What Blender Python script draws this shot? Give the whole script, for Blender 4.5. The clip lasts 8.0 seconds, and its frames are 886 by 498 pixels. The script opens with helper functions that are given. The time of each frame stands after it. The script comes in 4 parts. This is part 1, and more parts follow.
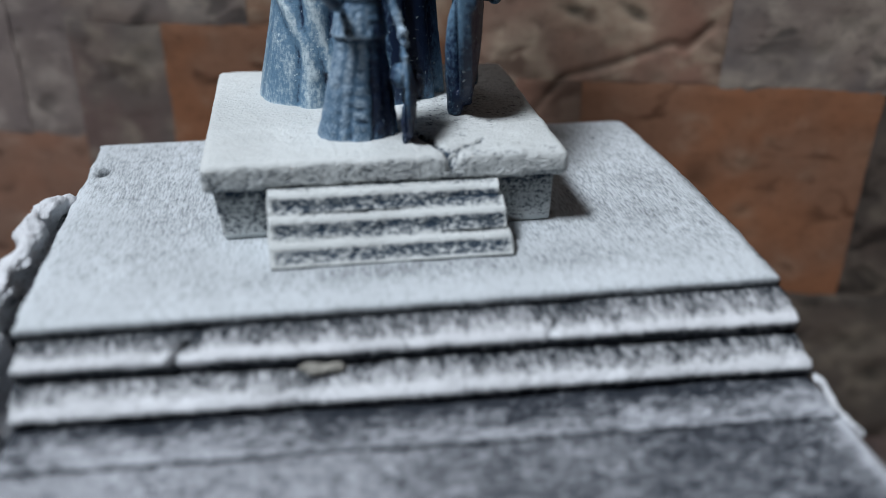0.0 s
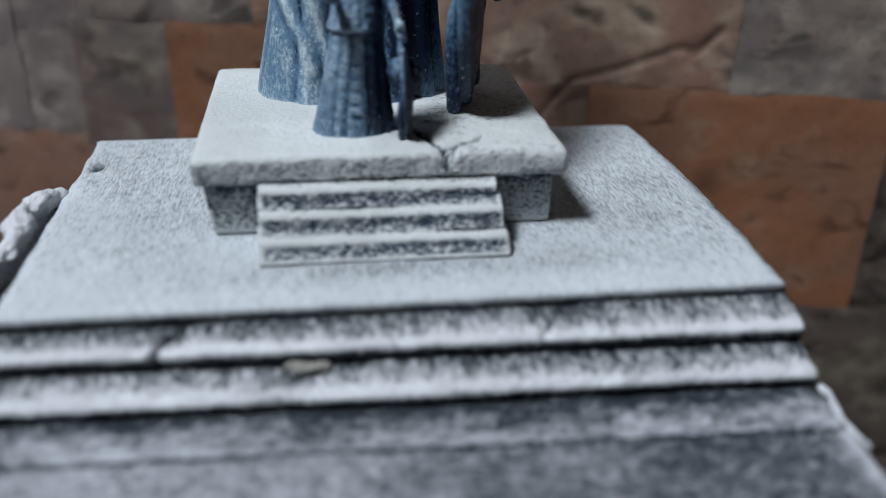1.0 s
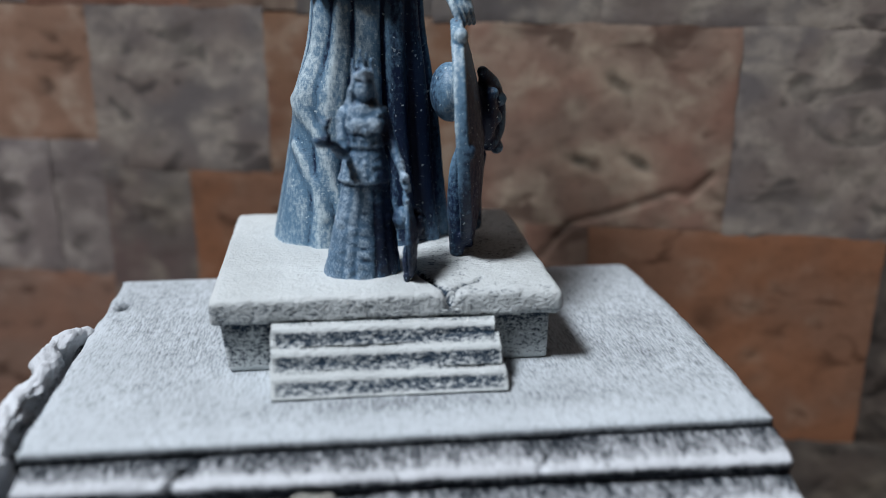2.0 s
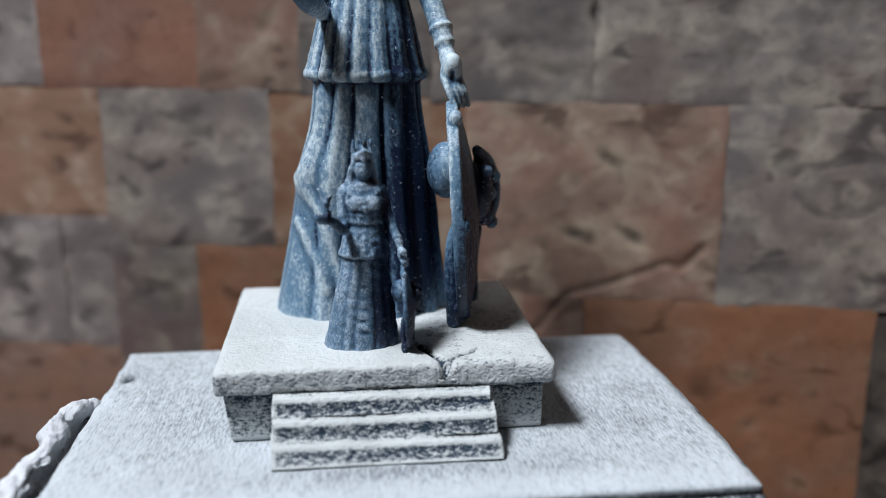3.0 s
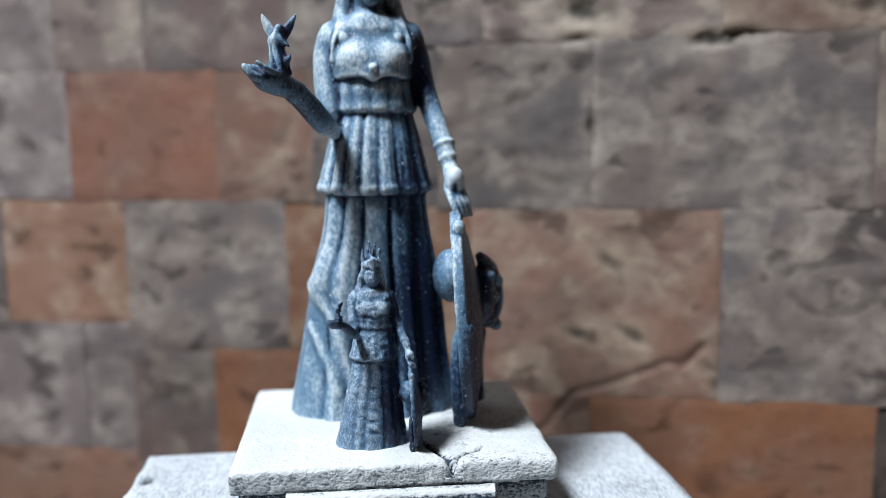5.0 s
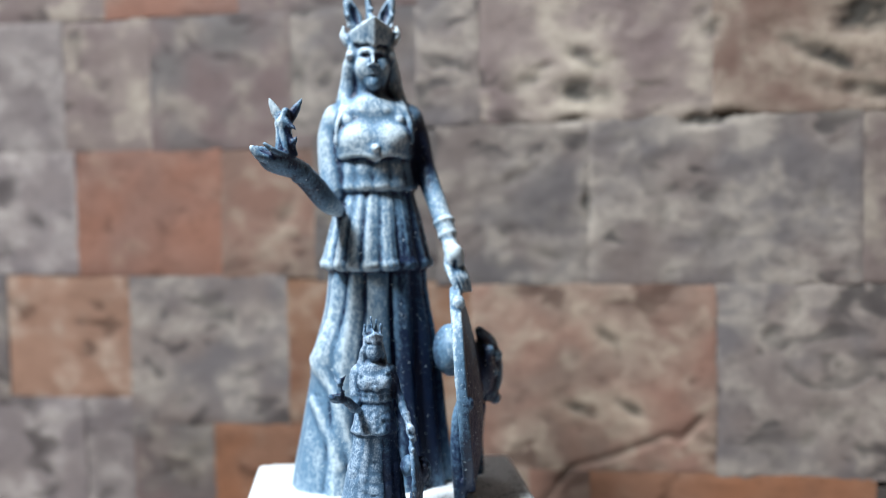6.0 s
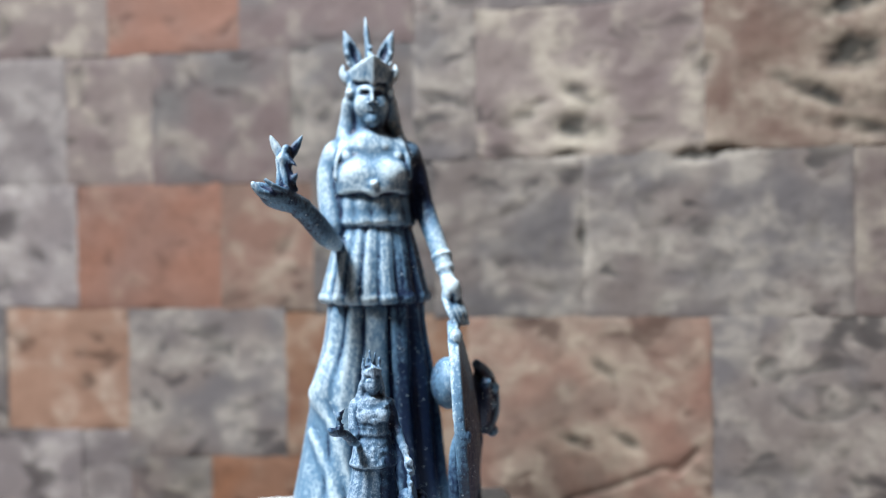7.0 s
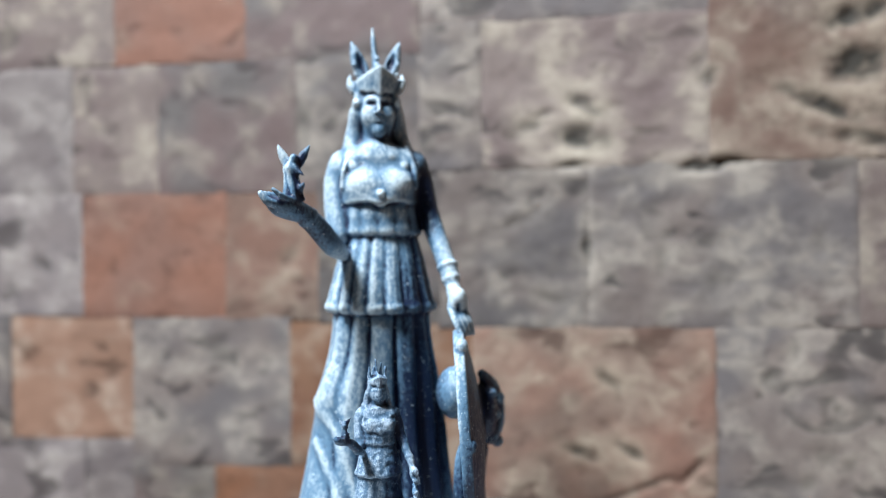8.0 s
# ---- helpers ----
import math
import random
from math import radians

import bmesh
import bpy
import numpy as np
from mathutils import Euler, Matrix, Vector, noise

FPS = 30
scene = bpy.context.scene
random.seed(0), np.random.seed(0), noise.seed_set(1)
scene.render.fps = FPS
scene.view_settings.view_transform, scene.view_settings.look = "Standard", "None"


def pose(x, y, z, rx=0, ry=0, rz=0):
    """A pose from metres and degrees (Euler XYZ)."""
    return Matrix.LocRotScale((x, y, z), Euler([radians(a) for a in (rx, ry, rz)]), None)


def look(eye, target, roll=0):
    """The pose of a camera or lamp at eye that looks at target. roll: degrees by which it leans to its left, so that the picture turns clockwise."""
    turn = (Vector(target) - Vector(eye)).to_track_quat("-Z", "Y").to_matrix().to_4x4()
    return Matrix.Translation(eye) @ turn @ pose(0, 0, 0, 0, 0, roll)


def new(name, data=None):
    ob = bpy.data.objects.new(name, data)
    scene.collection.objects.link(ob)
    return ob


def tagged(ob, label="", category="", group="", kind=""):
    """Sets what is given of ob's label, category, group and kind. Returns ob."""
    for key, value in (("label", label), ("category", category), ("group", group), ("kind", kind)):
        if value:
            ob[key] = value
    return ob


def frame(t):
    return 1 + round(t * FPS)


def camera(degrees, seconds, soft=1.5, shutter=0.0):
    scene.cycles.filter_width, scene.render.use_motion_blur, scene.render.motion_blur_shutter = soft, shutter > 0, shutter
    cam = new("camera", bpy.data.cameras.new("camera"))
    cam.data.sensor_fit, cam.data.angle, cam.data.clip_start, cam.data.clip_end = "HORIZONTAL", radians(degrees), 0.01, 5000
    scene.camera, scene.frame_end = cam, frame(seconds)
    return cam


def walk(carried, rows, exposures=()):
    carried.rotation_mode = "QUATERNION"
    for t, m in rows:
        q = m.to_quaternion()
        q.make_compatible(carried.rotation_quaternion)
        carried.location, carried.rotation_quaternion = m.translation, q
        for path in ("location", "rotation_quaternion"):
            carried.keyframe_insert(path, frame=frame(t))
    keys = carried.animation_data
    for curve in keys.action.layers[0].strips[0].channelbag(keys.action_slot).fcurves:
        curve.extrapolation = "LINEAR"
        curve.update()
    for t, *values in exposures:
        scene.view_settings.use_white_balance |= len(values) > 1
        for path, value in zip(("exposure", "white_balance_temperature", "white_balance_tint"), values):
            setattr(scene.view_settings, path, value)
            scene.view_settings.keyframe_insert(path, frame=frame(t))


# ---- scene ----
# Everything is laid out in centimetres from the top of the scenic base, whose front edge runs along x.
CM, TOP = 0.01, 0.89
cam = camera(53.7, 8.0, soft=0.7)
cam.data.dof.use_dof, cam.data.dof.focus_distance, cam.data.dof.aperture_fstop = True, 0.153, 8.0
# seconds, eye in centimetres, yaw to the left, pitch, roll
PATH = [
    (0.0, (1.589, -12.237, 6.331), -9.51, -28.14, 0.60),
    (0.5, (1.954, -12.385, 6.004), -8.47, -27.22, 0.95),
    (1.0, (1.936, -12.069, 5.979), -8.36, -27.25, 1.06),
    (1.5, (1.990, -12.533, 6.180), -7.52, -23.03, 0.65),
    (1.7, (2.040, -12.658, 6.278), -7.19, -20.86, 0.46),
    (2.8, (2.120, -13.290, 6.560), -6.80, -15.00, 0.15),
    (3.0, (2.160, -13.350, 6.584), -6.64, -13.97, -0.03),
    (3.5, (2.190, -13.430, 6.590), -6.37, -12.63, -0.34),
    (4.0, (2.167, -13.678, 6.716), -6.12, -12.18, -0.52),
    (4.5, (2.149, -13.921, 6.775), -5.96, -11.72, -0.63),
    (5.0, (2.240, -14.217, 6.825), -5.72, -7.43, -0.95),
    (6.5, (2.124, -14.744, 6.975), -6.08, -1.91, -0.98),
    (7.0, (2.107, -14.843, 7.025), -6.22, -0.78, -1.02),
    (7.5, (2.036, -14.853, 6.990), -6.24, -0.10, -0.84),
    (8.0, (2.007, -14.876, 6.994), -6.16, -0.03, -0.77),
]


def aimed(eye, yaw, pitch, roll):
    a, b = radians(yaw), radians(pitch)
    ahead = Vector((-math.sin(a) * math.cos(b), math.cos(a) * math.cos(b), math.sin(b)))
    place = Vector((eye[0] * CM, eye[1] * CM, TOP + eye[2] * CM))
    return look(place, place + ahead, roll)


# seconds, stops, kelvin, tint
EXPOSURES = [(0.0, -0.77, 6600, 11), (1.0, -0.87, 6500, 10), (1.7, -0.78, 6560, 11), (2.8, -0.58, 6640, 12), (3.0, -0.50, 6640, 12), (3.5, -0.07, 6560, 12), (4.5, -0.04, 6540, 12), (5.0, -0.07, 6520, 11.5), (5.2, 0.01, 6500, 11), (6.5, 0.51, 6440, 9.5), (8.0, 0.53, 6400, 9)]
walk(cam, [(t, aimed(eye, yaw, pitch, roll)) for t, eye, yaw, pitch, roll in PATH], EXPOSURES)

# ---- light: an overcast sky through one window ----
world = bpy.data.worlds.new("sky")
scene.world = world
world.use_nodes = True
wn, wl = world.node_tree.nodes, world.node_tree.links
sky = wn.new("ShaderNodeTexSky")
sky.sky_type, sky.sun_disc, sky.sun_elevation, sky.sun_rotation = "NISHITA", False, radians(40), radians(250)
wl.new(sky.outputs["Color"], wn["Background"].inputs["Color"])
wn["Background"].inputs["Strength"].default_value = 0.02

ROOM = pose(0, 0.0898, 0, 0, 0, -14.57)  # the tiled wall's foot; the wall runs along its x
WINDOW = dict(x=-0.48, y0=-0.86, y1=-0.26, z0=1.88, z1=2.48)
lamp = bpy.data.lights.new("window_light", "AREA")
lamp.shape, lamp.size, lamp.size_y, lamp.energy, lamp.color = "RECTANGLE", 0.31, 0.31, 61.0, (0.86, 0.925, 1.0)
light = new("window_light", lamp)
light.matrix_world = ROOM @ look((WINDOW["x"] - 0.04, (WINDOW["y0"] + WINDOW["y1"]) / 2, 2.19), (0.03, -0.08, 0.90))

# ---- materials ----
def material(name, rough=0.8, metal=0.0, spec=0.3):
    m = bpy.data.materials.new(name)
    m.use_nodes = True
    b = m.node_tree.nodes["Principled BSDF"]
    b.inputs["Roughness"].default_value, b.inputs["Metallic"].default_value = rough, metal
    b.inputs["Specular IOR Level"].default_value = spec
    return m, m.node_tree.nodes, m.node_tree.links, b


def noise_at(n, l, vector, scale, detail=4.0, rough=0.6, distortion=0.0):
    t = n.new("ShaderNodeTexNoise")
    t.inputs["Scale"].default_value, t.inputs["Detail"].default_value = scale, detail
    t.inputs["Roughness"].default_value, t.inputs["Distortion"].default_value = rough, distortion
    l.new(vector, t.inputs["Vector"])
    return t.outputs["Fac"]


def math_of(n, l, op, a, b=None, c=None, clamp=False):
    t = n.new("ShaderNodeMath")
    t.operation, t.use_clamp = op, clamp
    for k, v in enumerate((a, b, c)):
        if isinstance(v, (int, float)):
            t.inputs[k].default_value = v
        elif v is not None:
            l.new(v, t.inputs[k])
    return t.outputs[0]


def span(n, l, value, low, high, to_low=0.0, to_high=1.0):
    t = n.new("ShaderNodeMapRange")
    t.interpolation_type = "SMOOTHSTEP"
    l.new(value, t.inputs["Value"])
    for k, v in (("From Min", low), ("From Max", high), ("To Min", to_low), ("To Max", to_high)):
        t.inputs[k].default_value = v
    return t.outputs["Result"]


def mixed(n, l, fac, a, b):
    t = n.new("ShaderNodeMix")
    t.data_type = "RGBA"
    ins = [s for s in t.inputs if s.type == "RGBA"]
    if isinstance(fac, (int, float)):
        t.inputs[0].default_value = fac
    else:
        l.new(fac, t.inputs[0])
    for s, v in zip(ins, (a, b)):
        if isinstance(v, tuple):
            s.default_value = (*v, 1.0)
        else:
            l.new(v, s)
    return [s for s in t.outputs if s.type == "RGBA"][0]


def bump(n, l, b, height, strength, distance):
    t = n.new("ShaderNodeBump")
    t.inputs["Strength"].default_value, t.inputs["Distance"].default_value = strength, distance
    l.new(height, t.inputs["Height"])
    l.new(t.outputs["Normal"], b.inputs["Normal"])


def place_of(n, l, scale=(1, 1, 1), turn=0.0, spread=0.0):
    """Object coordinates in metres, stretched by scale; spread: shifts each object by chance."""
    c, m = n.new("ShaderNodeTexCoord"), n.new("ShaderNodeMapping")
    m.inputs["Scale"].default_value = scale
    m.inputs["Rotation"].default_value = (0, 0, turn)
    l.new(c.outputs["Object"], m.inputs["Vector"])
    if spread:
        o, s = n.new("ShaderNodeObjectInfo"), n.new("ShaderNodeVectorMath")
        s.operation = "MULTIPLY_ADD"
        l.new(o.outputs["Random"], s.inputs[0])
        s.inputs[1].default_value = (spread, spread * 0.7, spread * 1.3)
        l.new(m.outputs["Vector"], s.inputs[2])
        return s.outputs["Vector"]
    return m.outputs["Vector"]


def drybrushed(name, under, over, streak, grain, fine, rough=0.85, bite=0.32, relief=0.00012, pored=0.38, drift=0.2, mid=0.3):
    """Dark paint with a pale colour dragged over it: thick where the mesh attribute 'worn' is 1, broken up by the grain where it is lower."""
    m, n, l, b = material(name, rough, 0.0, 0.25)
    plain, dragged = place_of(n, l), place_of(n, l, streak)
    a = n.new("ShaderNodeAttribute")
    a.attribute_name = "worn"
    brush = noise_at(n, l, dragged, grain, 1.5, 0.5)
    pores = noise_at(n, l, plain, fine, 1.0, 0.5)
    cloud = noise_at(n, l, plain, 60.0, 4.0, 0.6)
    both = math_of(n, l, "ADD", math_of(n, l, "MULTIPLY", brush, 1 - pored), math_of(n, l, "MULTIPLY", pores, pored))
    both = math_of(n, l, "ADD", both, math_of(n, l, "MULTIPLY", math_of(n, l, "SUBTRACT", cloud, 0.5), drift))
    strokes = noise_at(n, l, place_of(n, l, tuple(v * (1.0 if v == 1.0 else 1.4) for v in streak)), grain * 0.30, 3.0, 0.6, 0.6)
    both = math_of(n, l, "ADD", both, math_of(n, l, "MULTIPLY", math_of(n, l, "SUBTRACT", strokes, 0.5), mid))
    edge = math_of(n, l, "MULTIPLY_ADD", a.outputs["Fac"], 0.62, -0.31)
    mask = span(n, l, math_of(n, l, "ADD", both, edge), 0.5 - bite * 0.5, 0.5 + bite * 0.5)
    tone = mixed(n, l, span(n, l, cloud, 0.35, 0.65), over, tuple(v * 0.86 for v in over))
    l.new(mixed(n, l, mask, under, tone), b.inputs["Base Color"])
    bump(n, l, b, both, 1.0, relief)
    return m


STONE = drybrushed("drybrushed_foam", (0.014, 0.019, 0.026), (0.62, 0.645, 0.68), (1.0, 0.22, 1.0), 2100.0, 3000.0, bite=0.62, mid=0.50, relief=0.00025, pored=0.30)
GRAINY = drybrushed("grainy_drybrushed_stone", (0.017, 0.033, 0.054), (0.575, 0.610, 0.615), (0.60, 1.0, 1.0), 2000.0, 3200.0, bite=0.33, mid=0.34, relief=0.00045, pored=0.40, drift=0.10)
PLATE = drybrushed("grey_white_drybrushed_foam", (0.035, 0.042, 0.050), (0.545, 0.592, 0.628), (1.0, 0.22, 1.0), 2400.0, 3400.0, bite=0.86, mid=0.55, relief=0.00020, pored=0.30, drift=0.40)
APRON = drybrushed("worn_grey_foam", (0.018, 0.023, 0.032), (0.45, 0.475, 0.52), (0.35, 1.0, 1.0), 2400.0, 3600.0, bite=0.55, mid=0.60, relief=0.00030, drift=0.15)


def statue_paint(name, under, mid, over, fine):
    """A dark wash, a mid tone, and a pale drybrush that catches on ridges and specks; 'worn' says how thick it lies."""
    m, n, l, b = material(name, 0.5, 0.0, 0.4)
    at = place_of(n, l)
    a = n.new("ShaderNodeAttribute")
    a.attribute_name = "worn"
    speck = noise_at(n, l, place_of(n, l, (1, 1, 0.55)), fine * 0.72, 3.0, 0.65)
    dots = noise_at(n, l, at, fine * 0.75, 0.0, 0.5)
    cloud = noise_at(n, l, at, fine * 0.15, 4.0, 0.65)
    layer = noise_at(n, l, place_of(n, l, (1, 1, 7)), fine * 0.35, 2.0, 0.5)
    dry = math_of(n, l, "MULTIPLY_ADD", a.outputs["Fac"], 0.95, math_of(n, l, "MULTIPLY_ADD", speck, 0.56, -0.07))
    dry = math_of(n, l, "ADD", dry, math_of(n, l, "MULTIPLY", cloud, 0.11))
    dry = math_of(n, l, "ADD", dry, math_of(n, l, "MULTIPLY", layer, 0.12))
    wash = mixed(n, l, span(n, l, dry, 0.56, 0.84), under, mid)
    pale = math_of(n, l, "MAXIMUM", span(n, l, dry, 0.83, 1.14), math_of(n, l, "MULTIPLY", span(n, l, dots, 0.735, 0.79), span(n, l, cloud, 0.42, 0.60, 0.1, 0.85)))
    l.new(mixed(n, l, pale, wash, over), b.inputs["Base Color"])
    l.new(span(n, l, speck, 0.3, 0.7, 0.34, 0.62), b.inputs["Roughness"])
    bump(n, l, b, math_of(n, l, "ADD", speck, layer), 0.5, 0.00014)
    return m


BLUE = statue_paint("blue_grey_drybrushed_paint", (0.005, 0.015, 0.046), (0.102, 0.195, 0.290), (0.53, 0.63, 0.675), 2500.0)
DARK = statue_paint("dark_blue_drybrushed_paint", (0.005, 0.014, 0.042), (0.068, 0.138, 0.220), (0.45, 0.56, 0.66), 2000.0)


def tile_stone(name, base, second, fleck, patches=0.5):
    """Split stone: two tones that drift into each other, pale crusts, dark creases, darker hollows ('pit')."""
    m, n, l, b = material(name, 0.62, 0.0, 0.3)
    at = place_of(n, l, spread=9.0)
    wide = noise_at(n, l, at, 40.0, 2.0, 0.5, 0.3)
    blotch = noise_at(n, l, at, 90.0, 2.0, 0.5, 0.3)
    crust = noise_at(n, l, place_of(n, l, (0.9, 1, 1.3), spread=4.0), 170.0, 2.0, 0.5, 0.3)
    grain = noise_at(n, l, at, 620.0, 3.0, 0.6)
    vein = noise_at(n, l, place_of(n, l, (0.7, 1, 1.2), spread=5.0), 120.0, 2.0, 0.5, 0.5)
    tone = mixed(n, l, span(n, l, wide, 0.38, 0.62), base, second)
    pale = math_of(n, l, "MULTIPLY", span(n, l, blotch, 0.60 - patches * 0.20, 0.84 - patches * 0.20), span(n, l, crust, 0.34, 0.66, 0.25, 0.8))
    tone = mixed(n, l, pale, tone, fleck)
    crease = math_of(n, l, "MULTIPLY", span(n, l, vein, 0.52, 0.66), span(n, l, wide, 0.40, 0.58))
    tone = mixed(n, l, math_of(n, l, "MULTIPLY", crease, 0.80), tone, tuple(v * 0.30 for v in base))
    c = n.new("ShaderNodeAttribute")
    c.attribute_name = "crust"
    tone = mixed(n, l, math_of(n, l, "MULTIPLY", c.outputs["Fac"], span(n, l, crust, 0.30, 0.60, 0.35, 1.0)), tone, tuple(v * 1.08 for v in fleck))
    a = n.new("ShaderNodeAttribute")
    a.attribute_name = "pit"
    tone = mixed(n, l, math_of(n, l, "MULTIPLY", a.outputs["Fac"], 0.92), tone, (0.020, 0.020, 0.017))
    o = n.new("ShaderNodeObjectInfo")
    h = n.new("ShaderNodeHueSaturation")
    l.new(span(n, l, o.outputs["Random"], 0.0, 1.0, 0.86, 1.14), h.inputs["Value"])
    l.new(tone, h.inputs["Color"])
    l.new(mixed(n, l, span(n, l, grain, 0.30, 0.5, 0.25, 0.0), h.outputs["Color"], tuple(v * 0.45 for v in base)), b.inputs["Base Color"])
    l.new(span(n, l, blotch, 0.3, 0.7, 0.50, 0.78), b.inputs["Roughness"])
    bump(n, l, b, math_of(n, l, "SUBTRACT", math_of(n, l, "ADD", crust, math_of(n, l, "MULTIPLY", grain, 0.15)), crease), 0.10, 0.0012)
    return m


TILES = {
    "orange": tile_stone("rust_orange_stone", (0.226, 0.102, 0.055), (0.196, 0.102, 0.064), (0.266, 0.186, 0.132), 0.38),
    "tan": tile_stone("tan_orange_stone", (0.242, 0.130, 0.079), (0.204, 0.100, 0.062), (0.400, 0.310, 0.232), 0.8),
    "rose": tile_stone("rose_brown_stone", (0.238, 0.135, 0.100), (0.206, 0.144, 0.112), (0.385, 0.310, 0.232), 0.8),
    "beige": tile_stone("beige_stone", (0.194, 0.152, 0.135), (0.163, 0.123, 0.114), (0.372, 0.319, 0.253), 0.95),
    "mauve": tile_stone("mauve_brown_stone", (0.156, 0.112, 0.104), (0.137, 0.121, 0.113), (0.292, 0.250, 0.203), 0.80),
    "grey": tile_stone("grey_stone", (0.137, 0.121, 0.118), (0.178, 0.144, 0.128), (0.345, 0.301, 0.252), 0.95),
    "pale": tile_stone("pale_mauve_stone", (0.211, 0.177, 0.167), (0.185, 0.157, 0.153), (0.395, 0.350, 0.316), 0.95),
    "amber": tile_stone("amber_stone", (0.274, 0.162, 0.112), (0.238, 0.140, 0.097), (0.392, 0.306, 0.236), 0.8),
    "umber": tile_stone("umber_stone", (0.172, 0.108, 0.084), (0.145, 0.104, 0.089), (0.318, 0.257, 0.197), 0.85),
    "clay": tile_stone("pale_clay_stone", (0.256, 0.142, 0.100), (0.222, 0.140, 0.106), (0.330, 0.240, 0.190), 0.5),
    "russet": tile_stone("russet_stone", (0.224, 0.109, 0.074), (0.188, 0.104, 0.078), (0.280, 0.196, 0.146), 0.38),
    "dark": tile_stone("dark_grey_stone", (0.060, 0.053, 0.048), (0.090, 0.072, 0.062), (0.180, 0.152, 0.120), 0.7),
}


def plain(name, tone, rough=0.8, scale=40.0, depth=0.0006):
    m, n, l, b = material(name, rough)
    at = place_of(n, l)
    f, g = noise_at(n, l, at, scale * 0.1, 4.0), noise_at(n, l, at, scale, 5.0)
    l.new(mixed(n, l, span(n, l, f, 0.3, 0.7), tone, tuple(v * 0.88 for v in tone)), b.inputs["Base Color"])
    bump(n, l, b, g, 0.4, depth)
    return m


GROUT = plain("brown_grout", (0.045, 0.026, 0.017), 0.9, 900.0)
PLASTER = plain("dark_brown_plaster", (0.048, 0.023, 0.012), 0.85, 60.0)
FLOORING = plain("brown_flooring", (0.08, 0.05, 0.03), 0.5, 30.0)
TABLEWOOD = plain("brown_table_top", (0.14, 0.08, 0.045), 0.45, 120.0)
FRAME_PAINT = plain("white_frame_paint", (0.75, 0.75, 0.73), 0.4, 200.0, 0.0002)


# ---- mesh tools, in centimetres ----
def part(name, bm, mat, parent=None, label="", smooth=True):
    """Links a bmesh that is laid out in centimetres as one mesh object, under parent if given."""
    me = bpy.data.meshes.new(name)
    for v in bm.verts:
        v.co *= CM
    bm.normal_update()
    bm.to_mesh(me)
    bm.free()
    me.materials.append(mat)
    if smooth:
        me.polygons.foreach_set("use_smooth", [True] * len(me.polygons))
    ob = new(name, me)
    if parent:
        ob.parent = parent
    else:
        ob.location.z = TOP
    if label:
        ob["label"] = label
    return ob


def anchor(name, x, y, z):
    """An empty at the foot of a thing; its parts stay laid out from the common origin."""
    ob = new(name)
    ob.location = (x * CM, y * CM, TOP + z * CM)
    ob.empty_display_size = 0.02
    return ob


def hang(ob, thing):
    ob.parent = thing
    ob.matrix_parent_inverse = Matrix.Identity(4)
    ob.location = Vector((0, 0, TOP)) - thing.location
    return ob


def catmull(points, steps):
    """A smooth row of points through the given ones."""
    p = [np.array(v, float) for v in points]
    p = [2 * p[0] - p[1], *p, 2 * p[-1] - p[-2]]
    out = []
    for k in range(1, len(p) - 2):
        a, b, c, d = p[k - 1 : k + 3]
        for s in np.linspace(0, 1, steps, endpoint=False):
            out.append(0.5 * (2 * b + (c - a) * s + (2 * a - 5 * b + 4 * c - d) * s * s + (3 * b - a - 3 * c + d) * s**3))
    return [*out, p[-2]]


def skin(bm, rings, cap=True):
    """Joins rings of equally many points into a closed skin."""
    rows = [[bm.verts.new(v) for v in ring] for ring in rings]
    n = len(rows[0])
    for a, b in zip(rows, rows[1:]):
        for k in range(n):
            bm.faces.new((a[k], a[(k + 1) % n], b[(k + 1) % n], b[k]))
    if cap:
        bm.faces.new(rows[0][::-1])
        bm.faces.new(rows[-1])
    return rows


def tube(bm, points, n=14, steps=6, flat=1.0):
    """A limb through points of (x, y, z, radius)."""
    row = catmull(points, steps)
    made = []
    side = None
    for k, p in enumerate(row):
        way = Vector(row[min(k + 1, len(row) - 1)][:3] - row[max(k - 1, 0)][:3]).normalized()
        side = (side or Vector((1, 0.3, 0.1))) - way * way.dot(side or Vector((1, 0.3, 0.1)))
        side.normalize()
        up = way.cross(side)
        made.append([Vector(p[:3]) + float(p[3]) * (math.cos(2 * math.pi * j / n) * side + flat * math.sin(2 * math.pi * j / n) * up) for j in range(n)])
    return skin(bm, made)


def blob(bm, at, radii, turn=(0, 0, 0), u=16, v=10):
    m = pose(*at, *turn) @ Matrix.Diagonal((*radii, 1))
    bmesh.ops.create_uvsphere(bm, u_segments=u, v_segments=v, radius=1, matrix=m)


def block(bm, lo, hi, cuts=(1, 1, 1)):
    """A box whose six faces are grids that share their edges."""
    seen = {}

    def vert(i, j, k):
        key = (i, j, k)
        if key not in seen:
            seen[key] = bm.verts.new([lo[a] + (hi[a] - lo[a]) * key[a] / cuts[a] for a in range(3)])
        return seen[key]

    for axis in range(3):
        u, v = (axis + 1) % 3, (axis + 2) % 3
        for end in (0, cuts[axis]):
            for i in range(cuts[u]):
                for j in range(cuts[v]):
                    quad = []
                    for di, dj in ((0, 0), (1, 0), (1, 1), (0, 1)):
                        key = [0, 0, 0]
                        key[axis], key[u], key[v] = end, i + di, j + dj
                        quad.append(vert(*key))
                    bm.faces.new(quad if end else quad[::-1])
    return list(seen.values())


def n3(p, scale, seed=0.0):
    return noise.noise(Vector((p[0] * scale + seed, p[1] * scale - seed, p[2] * scale + 0.37 * seed)))


